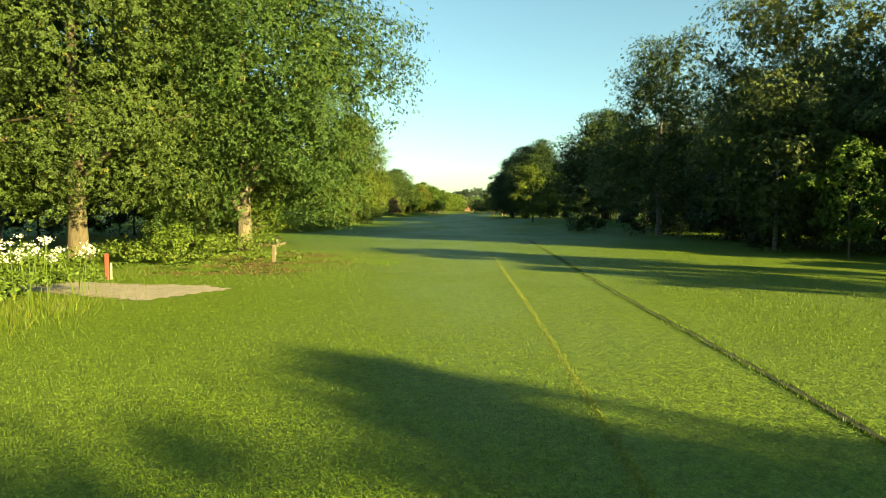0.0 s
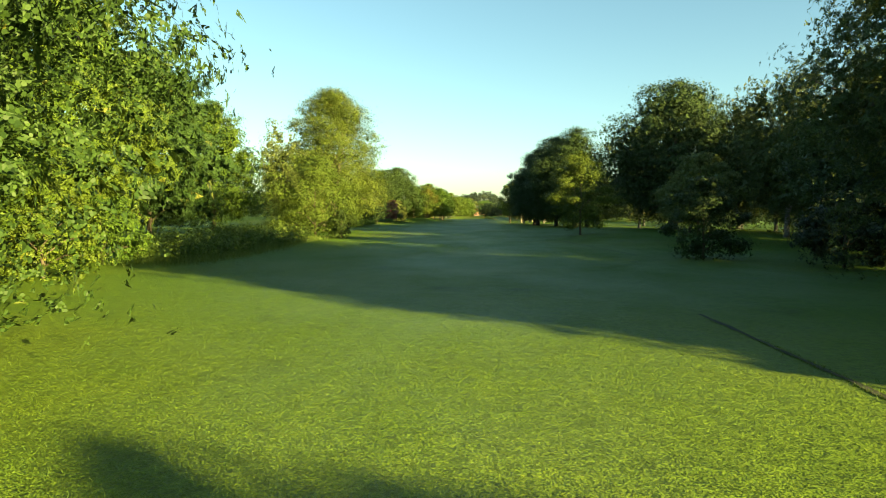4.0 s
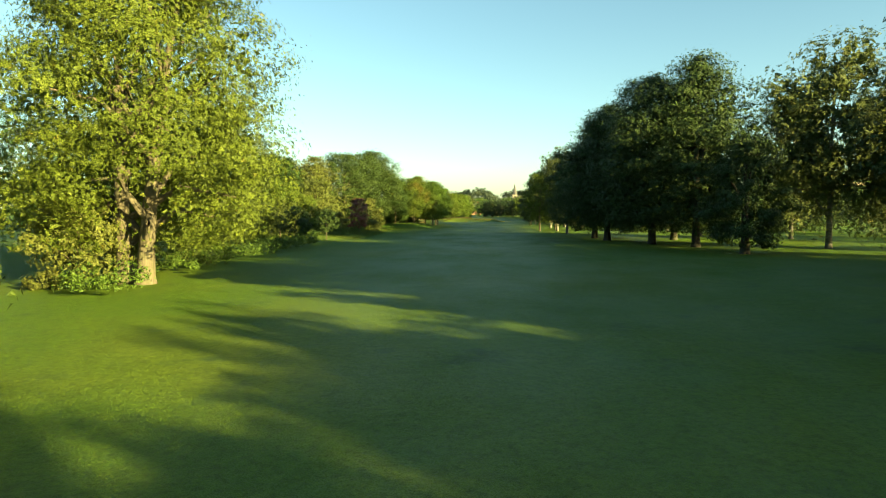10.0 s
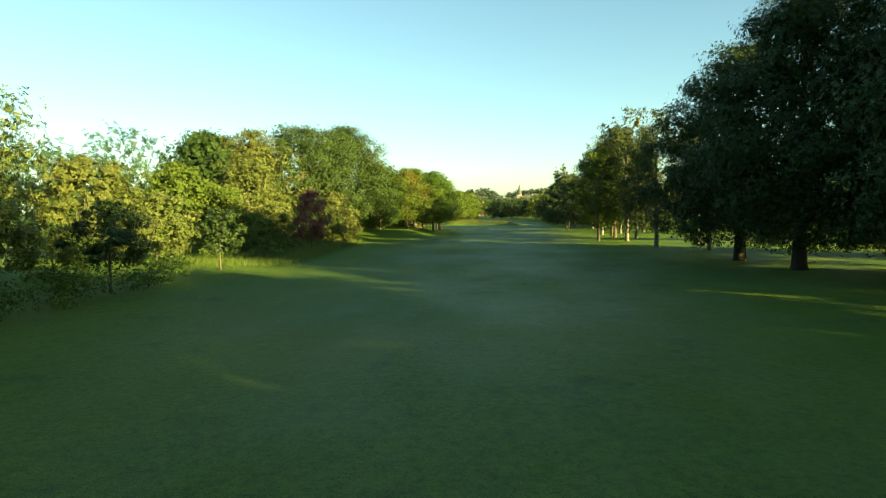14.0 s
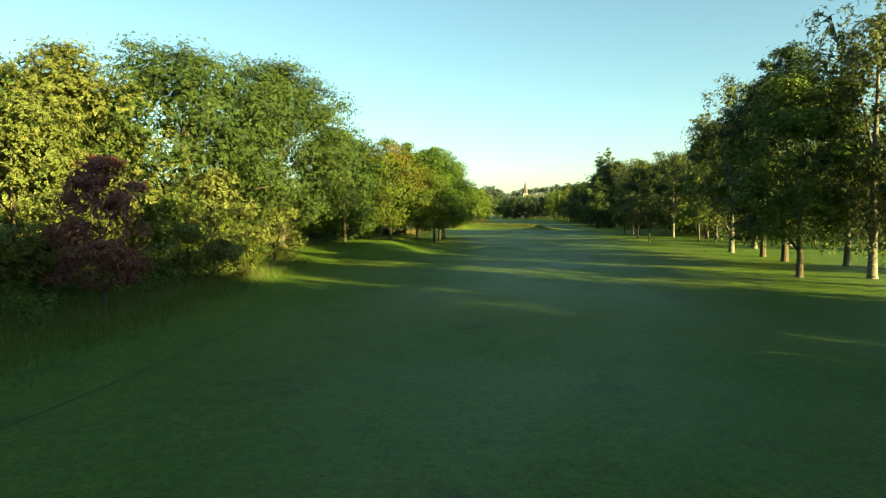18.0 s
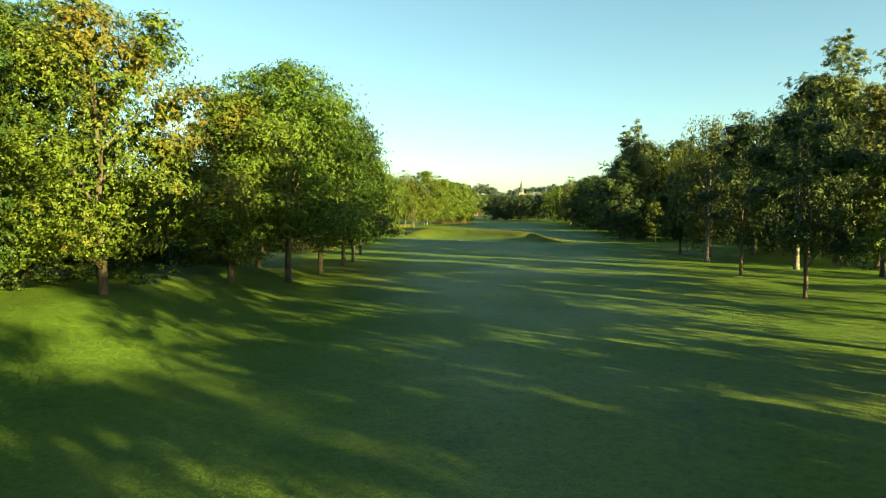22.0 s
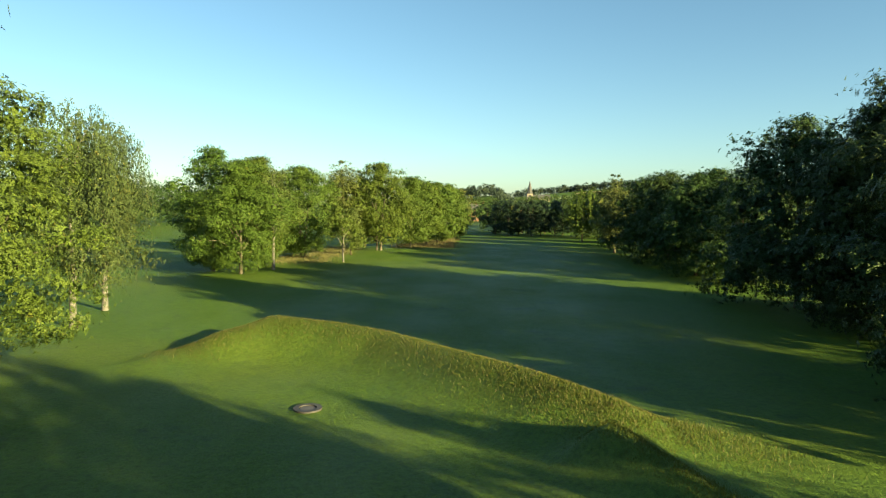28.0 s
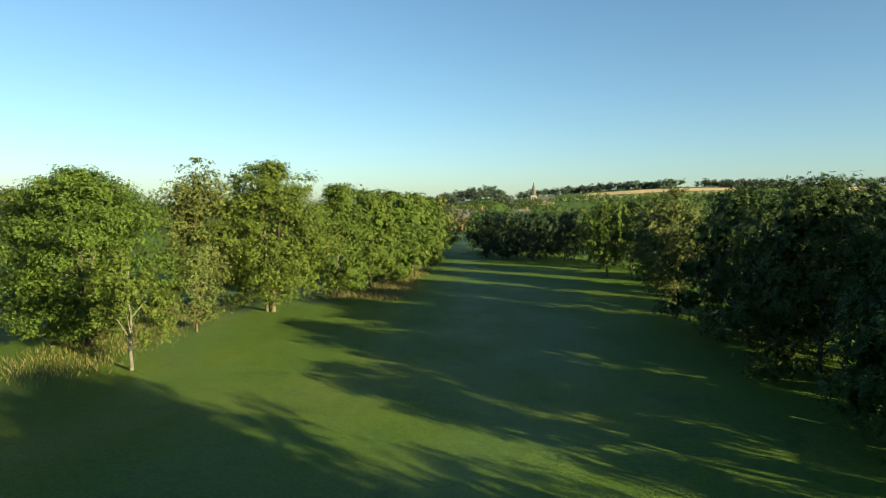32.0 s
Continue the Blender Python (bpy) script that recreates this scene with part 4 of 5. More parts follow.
plant("birch_tree", 18.2, 220.4, 9.0, 4.8, LEAF_BIRCH, BIRCH, "birch", 0.10, BARK_BIRCH, 0.26, 1.4)
plant("birch_tree", 19.5, 212, 9.6, 5, LEAF_BIRCH, BIRCH, "weeping", 0.12, BARK_BIRCH, 0.26, 1.0)
plant("cherry_tree", 17.4, 223.6, 6.0, 4.6, LEAF_OAK, "dark low cherry beside the rough", low=0.22, size=0.26, trunk=0.09)
plant("young_tree", 20.0, 237.4, 4.7, 2.0, LEAF_LIGHT, "slim young tree catching the sun", low=0.22, size=0.22, trunk=0.05, limbs=4)
plant("poplar_tree", 21.2, 247.4, 13.8, 3.4, LEAF_OLIVE, "tall slim poplar over dark shrubs", "tall", 0.05, BARK, 0.27, 1.6)
plant("poplar_tree", 19.3, 245.6, 12.6, 3.0, LEAF_OLIVE, "tall slim poplar over dark shrubs", "tall", 0.05, BARK, 0.27, 1.6)
plant("poplar_tree", 25, 217.5, 14.8, 4.8, LEAF_OLIVE, "tall feathery poplar behind the birches", "tall", 0.06, BARK, 0.3, 1.8)
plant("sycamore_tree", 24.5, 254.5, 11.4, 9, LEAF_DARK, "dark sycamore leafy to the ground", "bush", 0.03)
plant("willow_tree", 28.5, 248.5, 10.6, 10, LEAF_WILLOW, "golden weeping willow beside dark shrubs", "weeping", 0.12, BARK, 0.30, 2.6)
# this sycamore and the next are added to shade the grass
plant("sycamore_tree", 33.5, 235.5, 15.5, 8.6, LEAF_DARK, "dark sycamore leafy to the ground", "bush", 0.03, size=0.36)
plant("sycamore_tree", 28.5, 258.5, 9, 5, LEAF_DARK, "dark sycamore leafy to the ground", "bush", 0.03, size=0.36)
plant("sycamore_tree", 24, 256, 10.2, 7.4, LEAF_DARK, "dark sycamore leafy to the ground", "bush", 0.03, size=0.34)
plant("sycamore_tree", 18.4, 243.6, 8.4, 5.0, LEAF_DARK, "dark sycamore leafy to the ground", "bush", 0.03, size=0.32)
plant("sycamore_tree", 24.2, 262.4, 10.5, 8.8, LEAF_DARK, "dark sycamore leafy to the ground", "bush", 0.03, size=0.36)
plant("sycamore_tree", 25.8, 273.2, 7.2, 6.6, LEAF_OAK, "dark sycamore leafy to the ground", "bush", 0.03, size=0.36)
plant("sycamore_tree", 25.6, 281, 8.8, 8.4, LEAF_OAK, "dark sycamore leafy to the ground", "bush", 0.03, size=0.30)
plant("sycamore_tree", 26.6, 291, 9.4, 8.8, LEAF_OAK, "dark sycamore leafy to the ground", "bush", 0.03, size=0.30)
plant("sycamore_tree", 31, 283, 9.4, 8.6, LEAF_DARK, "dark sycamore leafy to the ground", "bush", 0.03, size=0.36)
for sx, sy, sh in ((29.5, 277, 8.4), (30, 289, 9.6), (26.6, 299, 9.2)):
    plant("sycamore_tree", sx, sy, sh, 8.2, LEAF_OAK, "sycamore closing the row beside the fairway", "bush", 0.03, size=0.4)
plant("sycamore_tree", 32, 296, 9.4, 8.6, LEAF_DARK, "dark sycamore leafy to the ground", "bush", 0.03, size=0.36)
plant("poplar_tree", 25.4, 308.0, 10.2, 5.2, LEAF_OLIVE, "pale poplar with a bare upper bough", "tall", 0.02, BARK_PALE, 0.3, 1.3)
plant("willow_tree", 26.4, 334, 9.2, 7, LEAF_GREEN, "weeping willow trailing to the grass", "weeping", 0.03, BARK, 0.34, 1.3)
plant("alder_tree", -16, 300, 9.6, 8, LEAF_GREEN, "alder filling the gap behind the front row", low=0.06, cover=2.0)
plant("alder_tree", -7.5, 316, 9.6, 8, LEAF_GREEN, "alder filling the gap behind the front row", low=0.06, cover=2.0)
plant("poplar_tree", 28.5, 322, 9.6, 6, LEAF_OLIVE, "pale poplar beside the willow", "tall", 0.03, BARK, 0.36, 1.4)
for sx, sy in ((33.5, 306), (34, 316), (32.5, 331), (32, 344), (31, 353)):
    plant("sycamore_tree", sx, sy, 9.2, 8.4, LEAF_OAK, "sycamore leafy to the ground near the willow", "bush", 0.03, size=0.4)
# dark undergrowth, with bushes added or raised to shade bank and fairway
for bx, by, bh, bw in ((25, 238, 3.8, 6), (24.5, 243.5, 4.0, 6.5), (31, 231, 7, 7), (25.5, 227, 7.2, 5), (25.5, 221.6, 9.5, 6.5), (24.5, 213, 8.4, 6), (26, 204, 3.4, 5), (25.5, 196, 3.4, 5), (27, 188, 3.6, 5)):
    plant("holly_bush", bx, by, bh, bw, LEAF_DARK, "dark holly behind the birches, placed partly for shade", "bush", 0.02, category="bush", group="dark thicket behind the birches")
for px, py in ((13.5, 362), (16.0, 359), (18.4, 362), (20.5, 356), (22.8, 360), (25.2, 357), (27.5, 361), (15, 370), (20, 371), (25, 370)):
    plant("pine_tree", px, py, 7.4, 5.2, LEAF_NEEDLE, "dark pine in the row closing the fairway", low=0.06, size=0.42, cover=1.5, group="row of dark pines")

# mostly unseen trees, added to cast shade on the fairway
for bx, by, bh, bw in ((32, 123, 15, 9), (18.5, 191.5, 13, 5.5), (28, 165, 12, 5), (22, 193.2, 14, 4.2), (22.5, 223, 10.6, 5.6), (30, 86, 13, 7), (39, 82, 18, 11), (41, 92, 18, 11), (36, 79, 17, 9), (40.5, 73, 19, 12), (24, 69.5, 9, 6), (26, 148, 13, 8), (33, 142, 15, 9), (31, 63.5, 13, 7), (28, 54, 14, 7), (33, 103, 16, 10), (36, 109, 15, 9), (26.5, 64, 12, 6), (34.5, 57, 14, 6), (38.5, 58, 15, 9), (30, 70, 11, 6)):
    plant("birch_tree", bx, by, bh, bw, LEAF_BIRCH, "leafy birch placed mainly to shade the fairway", "birch", 0.10, BARK_BIRCH, 0.3, 1.4, group="second row of birches")

# added behind the willow so that their shadows close over the fairway
for bx, by, bh in ((29, 256.5, 11.5), (33.5, 252, 12), (38, 249, 12)):
    plant("sycamore_tree", bx, by, bh, 8.4, LEAF_OAK, "tall sycamore added for shade behind the golden willow", "bush", 0.03, size=0.5)

# dense trees added to keep the low sun off birches and grass
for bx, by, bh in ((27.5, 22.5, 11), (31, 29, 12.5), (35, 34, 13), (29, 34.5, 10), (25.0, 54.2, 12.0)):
    plant("lime_tree", bx, by, bh, 8, LEAF_DARK, "dense dark lime added to block the low sun", low=0.04, bark=BARK_SHADED, size=0.42, inner=2.4, limbs=3, group="dark thicket below the birches")

# unseen trees round the camera's start, placed to throw shade over the tee
for sx, sy, sh, sw in ((25.4, -13.6, 8.5, 6.4), (25.5, -18.8, 9.7, 6.0), (-22, -6, 14, 11), (-8, -22, 13, 10), (27, 2.5, 7.5, 5), (25, 9, 9, 5.5), (29, 19, 9, 6.5), (32, 22, 15, 8), (38, 17.5, 17, 9), (40, 25, 17, 10), (45, 21, 17, 10)):
    plant("oak_tree", sx, sy, sh, sw, LEAF_OAK, "oak placed out of view to throw shade", low=0.12, size=0.5, cover=2.2, inner=2.0)

# near-black bushes added to stand for the deep shade under the oaks
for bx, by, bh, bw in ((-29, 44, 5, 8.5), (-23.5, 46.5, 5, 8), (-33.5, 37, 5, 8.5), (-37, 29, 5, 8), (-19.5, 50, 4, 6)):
    plant("holly_bush", bx, by, bh, bw, LEAF_NEEDLE, "near-black holly added for the deep shade behind the oaks", "bush", 0.02, size=0.4, inner=2.2, cover=2.0, category="bush", group="dark understorey behind the oaks")

# ---- woods, hill and village in the distance ----
rng = np.random.default_rng(7)


def strip(n, x0, x1, y0, y1, h0, h1, ratio=0.8):
    hs = rng.uniform(h0, h1, n)
    return [(float(x), float(y), float(h), float(h * ratio)) for x, y, h in zip(rng.uniform(x0, x1, n), rng.uniform(y0, y1, n), hs)]


woods("woodland", "mixed green woodland beyond the fairway's end", [s for s in strip(90, -25, 60, 376, 440, 6, 8.2) if not 8 < s[0] < 11.5], LEAF_FAR, 0.75, 380, trunks=False)
woods("woodland", "mixed green woodland filling the valley", [(x, y, max(5.0, 0.021 * (y - 186) + 2.6 + 0.25 * (h - 11) - gz(x, y)), 8.5) for x, y, h, w in strip(240, -160, 220, 450, 680, 9, 13) if y > 500 or not 5 < x < 13], LEAF_FAR, 1.2, 200, trunks=False)
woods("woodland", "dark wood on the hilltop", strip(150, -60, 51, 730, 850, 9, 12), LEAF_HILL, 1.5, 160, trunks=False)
woods("woodland", "woods along the course's west edge", strip(90, -150, -60, 330, 460, 11, 15), LEAF_OAK, 0.9, 340, trunks=False)
woods("woodland", "woods along the course's west edge", strip(60, -75, -34, 200, 262, 7, 10), LEAF_OAK, 0.7, 420, trunks=False)
woods("woodland", "thick wood west of the tee", strip(60, -60, -30, -10, 180, 11, 15), LEAF_OAK, 0.7, 340, trunks=False)
# these trees are added on the sun's side to shade the course
woods("woodland", "scattered trees added east of the course for shade", strip(46, 38, 85, 16, 205, 8, 11), LEAF_DARK, 0.8, 300, trunks=False)
woods("woodland", "woods east of the course", strip(110, 60, 260, 300, 460, 9, 13), LEAF_FAR, 1.0, 220, trunks=False)
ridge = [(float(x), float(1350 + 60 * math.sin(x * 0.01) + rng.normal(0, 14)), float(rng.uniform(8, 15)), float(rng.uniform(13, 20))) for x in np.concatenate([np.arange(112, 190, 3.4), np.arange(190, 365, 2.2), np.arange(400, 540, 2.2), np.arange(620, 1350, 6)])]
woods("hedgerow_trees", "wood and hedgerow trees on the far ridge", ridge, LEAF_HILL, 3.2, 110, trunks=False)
woods("woodland", "woods closing the course on its west side", strip(70, -80, -32, 40, 210, 8, 12), LEAF_OAK, 0.8, 240, trunks=False)
# hedges added to shade the grass and close the view east
woods("hedge", "tall dark hedge added east to shade the grass", strip(55, 39, 50, 195, 246, 6, 9, 0.9), LEAF_DARK, 0.6, 240, category="hedge", trunks=False)
woods("hedge", "low dark hedge added east to close the view and cast shade", strip(110, 42, 52, 60, 240, 3.5, 6, 1.2), LEAF_DARK, 0.5, 200, category="hedge", trunks=False)
woods("hedgerow_trees", "hedgerow trees between the fields", [(float(x), float(1010 + 0.05 * x + 8 * math.sin(x * 0.05)), float(rng.uniform(5, 10)), float(rng.uniform(8, 13))) for x in np.arange(-160, 800, 9)], LEAF_FAR, 2.2, 90, trunks=False)
woods("hedgerow_trees", "trees round the village church", strip(80, -60, 420, 880, 985, 8, 12, 1.0), LEAF_FAR, 1.8, 120, trunks=False)
draped("wheat_field", ((190, 1190), (420, 1180), (440, 1290), (205, 1280)), WHEAT, 0.6, "strip of ripe wheat on the far hillside", "field", cell=18)
draped("wheat_field", ((500, 1170), (760, 1180), (770, 1300), (520, 1290)), WHEAT, 0.6, "strip of ripe wheat on the far hillside", "field", cell=18)
draped("pasture_field", ((60, 1060), (420, 1060), (430, 1165), (70, 1170)), PASTURE, 0.5, "green pasture on the far hillside", "field", cell=18)

# ---- church and houses ----
def church(x, y):
    z = gz(x, y) - 0.5
    root = new("church")
    root.location = (x, y, z)
    tagged(root, "grey stone village church with a tall spire", "church")
    bm = bmesh.new()
    box(bm, -2.6, -2.6, 0, 2.6, 2.6, 11)
    tower = part("tower", bm, STONE, root)
    bm = bmesh.new()
    bmesh.ops.create_cone(bm, cap_ends=True, segments=8, radius1=2.9, radius2=0.05, depth=14, matrix=Matrix.Translation((0, 0, 18)))
    part("spire", bm, SLATE, root)
    for side in (-1, 1):
        bm = bmesh.new()
        box(bm, side * 0.8 - 0.45, -2.75, 7, side * 0.8 + 0.45, -2.55, 9.6)
        part("louvre_window", bm, DARK_GLASS, tower)
    bm = bmesh.new()
    box(bm, 2.6, -3.6, 0, 19, 3.6, 6)
    part("nave_wall", bm, STONE, root)
    bm = bmesh.new()
    ends = [[bm.verts.new((px, py, pz)) for py, pz in ((-4, 5.9), (4, 5.9), (0, 10))] for px in (2.4, 19.4)]
    for i in range(3):
        bm.faces.new((ends[0][i], ends[0][(i + 1) % 3], ends[1][(i + 1) % 3], ends[1][i]))
    for e in ends:
        bm.faces.new(e)
    part("roof", bm, SLATE, root)
    root.scale = (1.25, 1.25, 1.12)


church(91, 989)


def house(x, y, turn, wall, wide=9.0, label="red-brick village house among trees"):
    root = new("house")
    root.matrix_basis = pose(x, y, gz(x, y) - 0.2, 0, 0, turn)
    tagged(root, label, "house")
    bm = bmesh.new()
    box(bm, -wide / 2, -3.5, 0, wide / 2, 3.5, 5.2)
    part("wall", bm, wall, root)
    bm = bmesh.new()
    ends = [[bm.verts.new((px, py, pz)) for py, pz in ((-3.9, 5.1), (3.9, 5.1), (0, 8.2))] for px in (-wide / 2 - 0.3, wide / 2 + 0.3)]
    for i in range(3):
        bm.faces.new((ends[0][i], ends[0][(i + 1) % 3], ends[1][(i + 1) % 3], ends[1][i]))
    for e in ends:
        bm.faces.new(e)
    roof = part("roof", bm, SLATE, root)
    bm = bmesh.new()
    box(bm, wide / 2 - 1.6, -0.5, 7.0, wide / 2 - 0.7, 0.5, 9.3)
    part("chimney", bm, BRICKWORK, roof)
    for wx in (-wide / 4, wide / 4):
        for wz in (0.9, 3.2):
            bm = bmesh.new()
            box(bm, wx - 0.6, -3.56, wz, wx + 0.6, -3.44, wz + 1.2)
            part("window", bm, DARK_GLASS, root)


for hx, hy, turn in ((10, 515, 10), (15, 540, -20), (2, 550, 30), (38, 570, 5)):
    house(hx, hy, turn, BRICKWORK)


# ---- tee, path and posts ----
draped("gravel_path", ((-11, 15.4), (-8.6, 14.2), (-6.5, 13.2), (-5.3, 15.2), (-6.4, 16.0), (-8.2, 16.3), (-11, 17.2)), GRAVEL, 0.012, "end of a pale gravel path in the grass", "path", cell=0.2)


def fallen_leaves(n, x0, x1, y0, y1, lean):
    """Dry leaves lying flat among the grass, thickest along the middle of the strip."""
    r = np.random.default_rng(31)
    u = r.random(n)
    x = (x0 + x1) / 2 + (x1 - x0) * 0.24 * r.normal(0, 1, n) + lean * (u - 0.5) * (y1 - y0)
    y = y0 + (y1 - y0) * u + r.normal(0, 0.25, n)
    keep = np.sin(x * 1.7 + y * 0.9) + np.sin(x * 0.8 - y * 1.9) + r.normal(0, 0.7, n) > -0.35
    x, y = x[keep], y[keep]
    pos = np.stack([x, y, ground_z(x, y) + r.uniform(0.01, 0.045, len(x))], 1)
    up = np.tile([0.0, 0.0, 1.0], (len(x), 1)) + r.normal(0, 0.25, (len(x), 3))
    ob = new("leaf_litter", mesh_of("leaf_litter", leaf_cards(r, pos, up, 0.065 * np.ones(len(x)), 0.0, 0.7), card_faces(len(x)), DRY_LEAF))
    tagged(ob, "dry brown fallen leaves under the oaks", "litter", kind="stuff")


draped("bare_soil", ((-8.6, 27.2), (-7.0, 27.6), (-5.4, 26.2), (-4.2, 25.3), (-2.9, 24.1), (-2.6, 23.4), (-3.4, 23.3), (-4.6, 24.2), (-6.0, 25.0), (-7.6, 25.9)), EARTH, 0.006, "trodden bare earth at the wood's edge", "soil", cell=0.16)
fallen_leaves(9000, -10.4, -3.6, 18.6, 28.5, -0.05)
draped("tee_soil", ((-12.6, 33.4), (-9.5, 33.1), (-9.6, 35.8), (-12.2, 37.2)), LITTER, 0.05, "bare brown soil behind a timber edge", "soil", cell=0.4)


def marker_post():
    root = new("marker_post")
    root.location = (-9.7, 17.6, gz(-9.7, 17.6))
    tagged(root, "square red painted marker post in long grass", "post")
    bm = bmesh.new()
    box(bm, -0.045, -0.045, -0.1, 0.045, 0.045, 0.74, 0.012)
    part("post", bm, RED_PAINT, root)
    bm = bmesh.new()
    box(bm, 0.10, -0.02, -0.1, 0.145, 0.02, 0.48, 0.006)
    part("steel_stake", bm, GREY_METAL, root, "thin grey steel stake")


def wooden_post(x, y, h, lean):
    root = new("wooden_post")
    root.matrix_basis = pose(x, y, gz(x, y), 0, lean, 0)
    tagged(root, "weathered square wooden post beside the tee", "post")
    bm = bmesh.new()
    box(bm, -0.065, -0.065, -0.15, 0.065, 0.065, h, 0.012)
    for v in bm.verts:
        if v.co.z > h - 0.02:
            v.co.z += 0.03 * (v.co.x / 0.065)
    post = part("post", bm, POST_WOOD, root)
    bm = bmesh.new()
    box(bm, 0.067, -0.04, h - 0.34, 0.073, 0.04, h - 0.22)
    part("small_plate", bm, GREY_METAL, post, "small grey plate")


def timber_edge():
    root = new("timber_edge")
    tagged(root, "pale timber sleepers edging the tee", "edging")
    line = ((-9.35, 33.0), (-9.4, 34.4), (-9.5, 35.8))
    for (ax, ay), (bx, by) in zip(line, line[1:]):
        bm = bmesh.new()
        length = math.hypot(bx - ax, by - ay)
        box(bm, -length / 2 + 0.01, -0.07, -0.08, length / 2 - 0.01, 0.07, 0.14, 0.012)
        ob = part("sleeper", bm, SLEEPER, root)
        ob.matrix_basis = pose((ax + bx) / 2, (ay + by) / 2, gz((ax + bx) / 2, (ay + by) / 2), 0, 0, math.degrees(math.atan2(by - ay, bx - ax)))


def tee_lantern():
    x, y = -9.85, 35.5
    root = new("tee_box")
    root.location = (x, y, gz(x, y) + 0.05)
    tagged(root, "small dark litter box on the tee soil", "box")
    bm = bmesh.new()
    box(bm, -0.12, -0.12, 0.0, 0.12, 0.12, 0.34, 0.02)
    part("body", bm, IRON, root)
    bm = bmesh.new()
    bmesh.ops.create_cone(bm, cap_ends=True, segments=12, radius1=0.17, radius2=0.05, depth=0.14, matrix=Matrix.Translation((0, 0, 0.41)))
    part("lid", bm, IRON, root)
    bm = bmesh.new()
    box(bm, -0.07, -0.135, 0.12, 0.07, -0.12, 0.26)
    part("plate", bm, GREY_METAL, root)


marker_post()
wooden_post(-6.7, 23.7, 0.64, 2)
timber_edge()
tee_lantern()

# round iron cover in the turf
cover = new("drain_cover")
cover.location = (1.6, 243.9, gz(1.6, 243.9))
tagged(cover, "round dark iron cover set in the turf", "drain cover")
bm = bmesh.new()
bmesh.ops.create_circle(bm, cap_ends=False, segments=36, radius=0.38)
inner = bmesh.ops.create_circle(bm, cap_ends=False, segments=36, radius=0.24)
bm.edges.ensure_lookup_table()
bmesh.ops.bridge_loops(bm, edges=bm.edges[:])
made = bmesh.ops.extrude_face_region(bm, geom=bm.faces[:])
bmesh.ops.translate(bm, verts=[v for v in made["geom"] if isinstance(v, bmesh.types.BMVert)], vec=(0, 0, 0.05))
part("rim", bm, IRON, cover)
bm = bmesh.new()
bmesh.ops.create_cone(bm, cap_ends=True, segments=24, radius1=0.22, radius2=0.20, depth=0.06, matrix=Matrix.Translation((0, 0, 0.0)))
part("lid", bm, IRON_WORN, cover, "paler worn lid")


def ribbon(name, points, wide, mat, lift, label, category):
    """A narrow strip that follows the ground."""
    pts = []
    for (ax, ay), (bx, by) in zip(points, points[1:]):
        n = max(2, int(math.hypot(bx - ax, by - ay) / 0.3))
        pts += [(ax + (bx - ax) * i / n, ay + (by - ay) * i / n) for i in range(n)]
    pts = np.array(pts + [points[-1]])
    way = np.gradient(pts, axis=0)
    nrm = np.stack([way[:, 1], -way[:, 0]], 1) / np.linalg.norm(way, axis=1, keepdims=True)
    w = (wide * np.random.uniform(0.6, 1.25, len(pts)) / 2)[:, None]
    pts = pts + nrm * np.random.normal(0, wide * 0.12, (len(pts), 1))
    both = np.concatenate([pts + nrm * w, pts - nrm * w])
    n = len(pts)
    i = np.arange(n - 1)
    q = np.stack([i, i + 1, i + 1 + n, i + n], 1)
    ob = new(name, mesh_of(name, np.concatenate([both, (ground_z(both[:, 0], both[:, 1]) + lift)[:, None]], 1), q, mat, True))
    return tagged(ob, label, category, kind="structure")


# flat strips: the dark of a shaded groove is put into their colour
ribbon("drain_slit", ((3.6, 1), (3.7, 6.9), (3.75, 12), (4.0, 18), (4.3, 24.3), (4.55, 31.4), (4.7, 40)), 0.10, SOIL, 0.012, "narrow drainage slit in the turf, its shade painted dark", "drain")
ribbon("drain_slit", ((9.5, 62), (8.2, 74), (7.6, 88)), 0.09, SOIL, 0.012, "narrow drainage slit in the turf, its shade painted dark", "drain")

ribbon("drain_slit", ((-11.6, 143), (-11.0, 150), (-10.4, 156), (-9.8, 164)), 0.035, SOIL, 0.012, "narrow drainage slit in the turf, its shade painted dark", "drain")

# ragged turf along the long slit
way = np.random.default_rng(77)
along = 1 + 36 * way.random(9000) ** 1.6
blades("grass", "ragged grass along the drainage slit", np.stack([np.interp(along, (1, 6.9, 12, 18, 24.3, 31.4, 40), (3.6, 3.7, 3.75, 4.0, 4.3, 4.55, 4.7)) + way.choice((-1, 1), 9000) * np.abs(way.normal(0.06, 0.025, 9000)), along], 1), 0.045, 0.012, TURF_BLADE, seed=17)

# ---- rough plants and grass ----
rng = np.random.default_rng(21)


def lumps(name, label, n, x0, x1, y0, y1, h0, h1, leaf, size, per, category="undergrowth"):
    spots = [(float(a), float(b), float(h), float(h * rng.uniform(1.2, 2.0))) for a, b, h in zip(rng.uniform(x0, x1, n), rng.uniform(y0, y1, n), rng.uniform(h0, h1, n))]
    return woods(name, label, spots, leaf, size, per, category, trunks=False)


lumps("brambles", "low tangled brambles and weeds under the oaks", 30, -18, -11, 17, 34, 0.4, 0.9, WEED, 0.16, 130)
lumps("brambles", "bank of brambles along the wood's edge", 110, -20, -12.2, 54, 80, 0.6, 1.4, WEED, 0.17, 150)
lumps("weeds", "tall nettles and weeds beside the gravel path", 26, -12, -8.2, 11.0, 14.6, 0.4, 0.9, WEED, 0.13, 170)
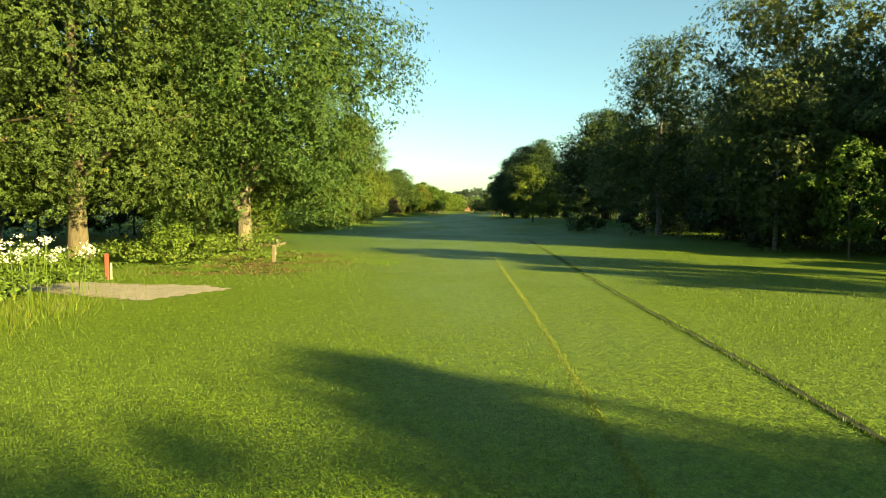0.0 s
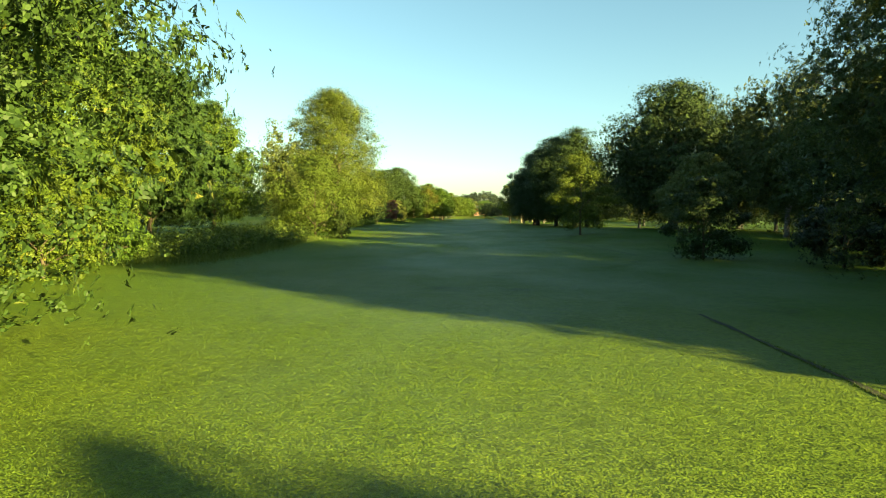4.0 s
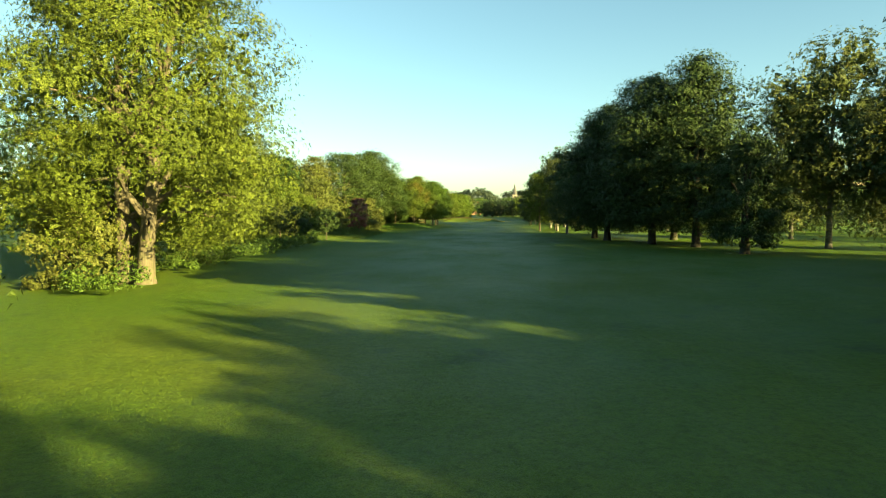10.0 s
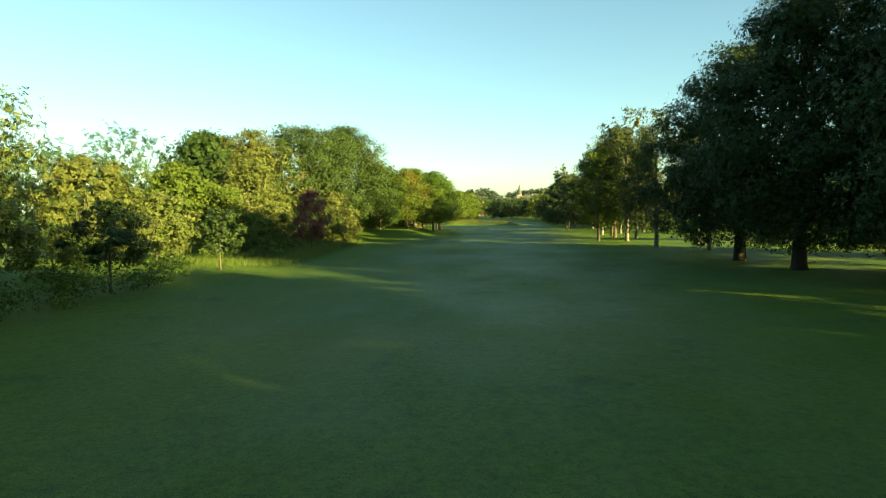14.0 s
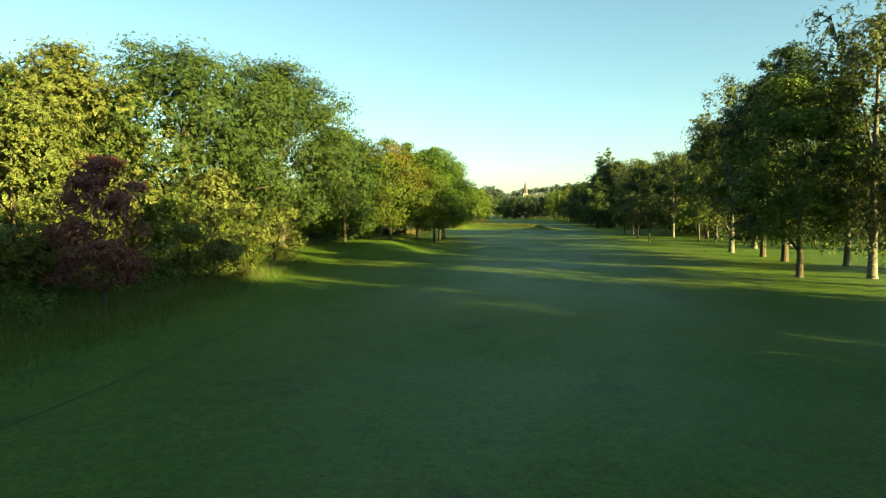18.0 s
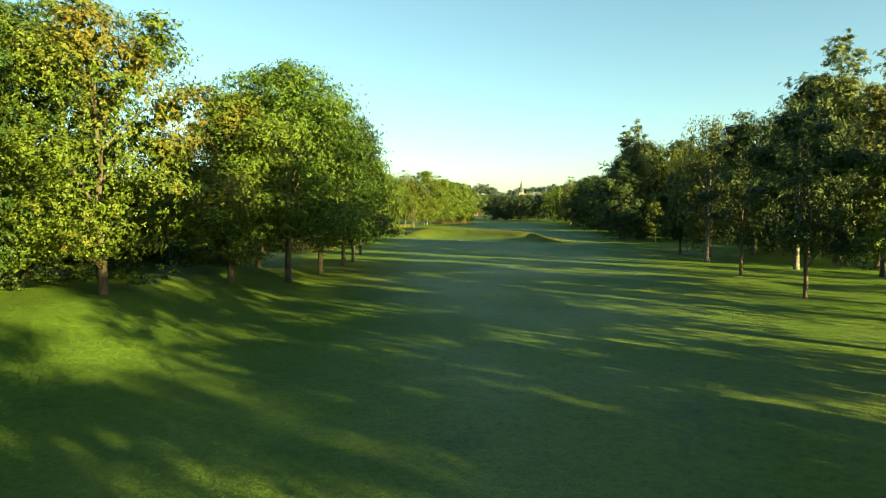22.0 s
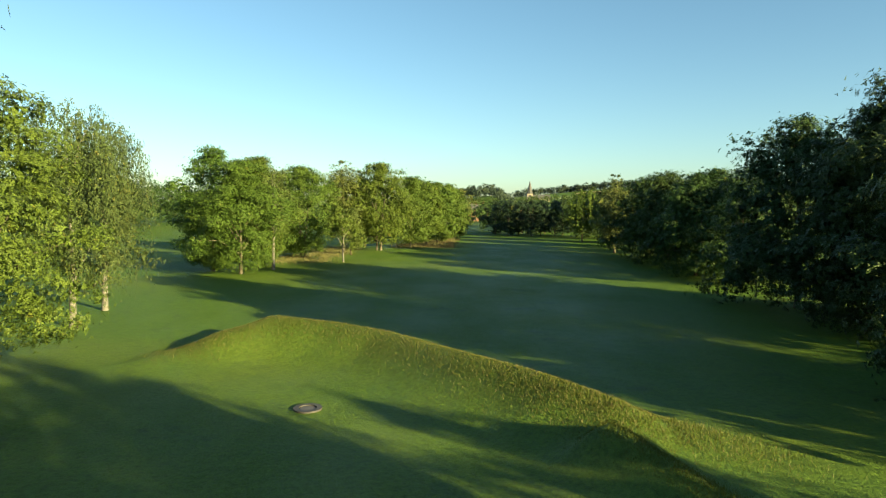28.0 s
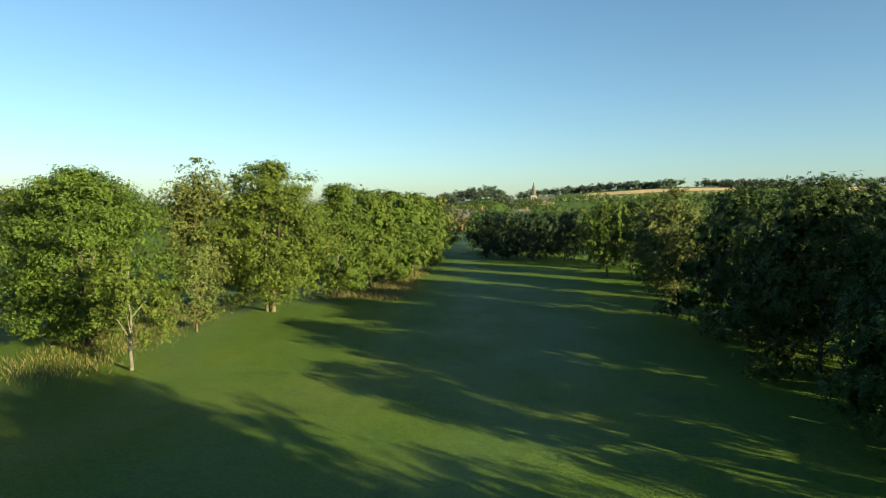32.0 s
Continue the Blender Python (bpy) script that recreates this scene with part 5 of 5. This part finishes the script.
lumps("nettles", "nettle bank below the sallows", 80, -19, -15.5, 100, 142, 0.5, 1.3, WEED, 0.18, 120)
lumps("nettles", "nettles and dock below the oaks", 60, -22, -15, 150, 182, 0.5, 1.2, WEED, 0.17, 130)
lumps("weeds", "dark weeds on the bare bank below the maples", 40, -16, -8, 196, 206, 0.2, 0.6, WEED, 0.15, 80)


def umbels(n):
    """Cow parsley: thin stalks with flat white flower heads."""
    root = new("cow_parsley")
    root.location = (0, 0, 0)
    tagged(root, "clump of cow parsley with flat white flower heads", "wildflower")
    tv, tf, heads = [], [], []
    for _ in range(n):
        x, y = rng.uniform(-11.4, -8.2), rng.uniform(11.8, 15)
        z, h = gz(x, y), rng.uniform(0.8, 1.35)
        tip = (x + rng.normal(0, 0.12), y + rng.normal(0, 0.12), z + h)
        tube(tv, tf, [(x, y, z - 0.02), tip], [0.012, 0.006], 5)
        q = rng.normal(0, 0.06, (26, 3)) * np.array([1, 1, 0.55])
        heads.append(leaf_cards(rng, np.array(tip) + q, np.tile([0, 0, 0.5], (26, 1)) + rng.normal(0, 0.6, (26, 3)), 0.045 * np.ones(26), 0.0, 0.9))
    tagged(part_mesh("stalks", mesh_of("stalks", [tuple(q) for q in tv], tf, WEED_BLADE), root), kind="stuff")
    heads = np.concatenate(heads)
    tagged(part_mesh("flower_heads", mesh_of("flower_heads", heads, card_faces(len(heads) // 4), PETAL), root), kind="stuff")


umbels(46)
blades("long_grass", "pale seeding grass beside the gravel path", scatter(rng, 1600, -11, -7.6, 8.2, 11.4), 0.26, 0.009, STRAW, seed=18)
blades("long_grass", "long green grass beside the gravel path", scatter(rng, 15000, -11.5, -7.4, 7.6, 11.8), 0.20, 0.010, TURF_BLADE, seed=19)

# near turf: longer left of the mowing line, close-cut on its other side
n = 165000
gyy = 3.2 + 25 * rng.random(n) ** 1.9
gxx = rng.uniform(-1, 1, n) * (2.6 + 0.70 * gyy)
line = 1.28 + 0.02 * gyy
rough = gxx < line
spots = np.stack([gxx, gyy], 1)
blades("grass", "sunlit grass round the tee", spots[rough], 0.034, 0.007, TURF_BLADE, seed=3)
blades("grass", "close-cut grass beside the mowing line", spots[~rough], 0.018, 0.007, TURF_BLADE, seed=14)
edge = 3 + 24 * rng.random(9000) ** 1.7
blades("grass", "pale raised grass along the mowing line", np.stack([1.28 + 0.02 * edge + rng.normal(0, 0.035, 9000), edge], 1), 0.028, 0.006, PALE_BLADE, seed=15)
blades("grass", "coarse grass beside the drain slit", scatter(rng, 26000, 4.8, 11, 5, 34), 0.05, 0.012, TURF_BLADE, seed=4)
blades("long_grass", "long rough grass below the oaks", scatter(rng, 30000, -20, -12.8, 147, 182), 0.34, 0.022, WEED_BLADE, seed=5)
blades("long_grass", "straw-coloured seeding grass in the rough", scatter(rng, 3500, -17.5, -13.4, 160, 180), 0.36, 0.016, STRAW, seed=6)
blades("long_grass", "long grass along the bramble bank", scatter(rng, 18000, -15.5, -12.2, 54, 80), 0.28, 0.020, WEED_BLADE, seed=7)
blades("long_grass", "straw-coloured grass under the alders", scatter(rng, 11000, -15, -9.2, 228, 241), 0.34, 0.035, STRAW, seed=8)
blades("long_grass", "straw-coloured grass under the far alders", scatter(rng, 6000, -13, -7.5, 288, 313), 0.24, 0.035, STRAW, seed=9)
blades("long_grass", "straw-coloured grass under the far alders", scatter(rng, 8000, -3, 5, 313, 345), 0.36, 0.04, STRAW, seed=10)
t = rng.random(42000) * (len(RIDGE) - 1)
i = np.minimum(t.astype(int), len(RIDGE) - 2)
crest = RIDGE[i, :2] + (RIDGE[i + 1, :2] - RIDGE[i, :2]) * (t - i)[:, None]
blades("bank_grass", "rough dry grass on the bank", crest + rng.normal(0, 0.75, (42000, 2)) + np.array([0, -0.35]), 0.06, 0.013, BANK, seed=11)
blades("bank_grass", "straw-coloured grass tips on the bank", (crest + rng.normal(0, 0.7, (42000, 2)) + np.array([0, -0.35]))[:7000], 0.09, 0.014, STRAW, seed=12)
t = rng.random(7000)
blades("bank_grass", "rough dry grass on the spur of the bank", np.stack([8.5 + 2.6 * t + rng.normal(0, 0.4, 7000), 241.2 - 4.0 * t + rng.normal(0, 0.4, 7000)], 1), 0.06, 0.013, BANK, seed=20)
t = rng.random(9000)
blades("grass", "thin grass on the trodden earth", np.stack([-8.6 + 6.2 * t + rng.normal(0, 0.35, 9000), 27.2 - 3.8 * t + rng.normal(0, 0.55, 9000)], 1), 0.06, 0.013, TURF_BLADE, seed=16)
blades("grass", "grass growing through the leaf litter", scatter(rng, 22000, -12, -2.6, 16.8, 30), 0.06, 0.012, WEED_BLADE, seed=13)
lumps("weeds", "low green weeds among the fallen leaves", 46, -11.5, -5.4, 18.6, 26.5, 0.14, 0.34, WEED, 0.10, 70)
lumps("weeds", "leafy saplings and brambles at the foot of the oaks", 46, -12.5, -8.6, 21.5, 30, 0.35, 1.0, WEED, 0.13, 150)
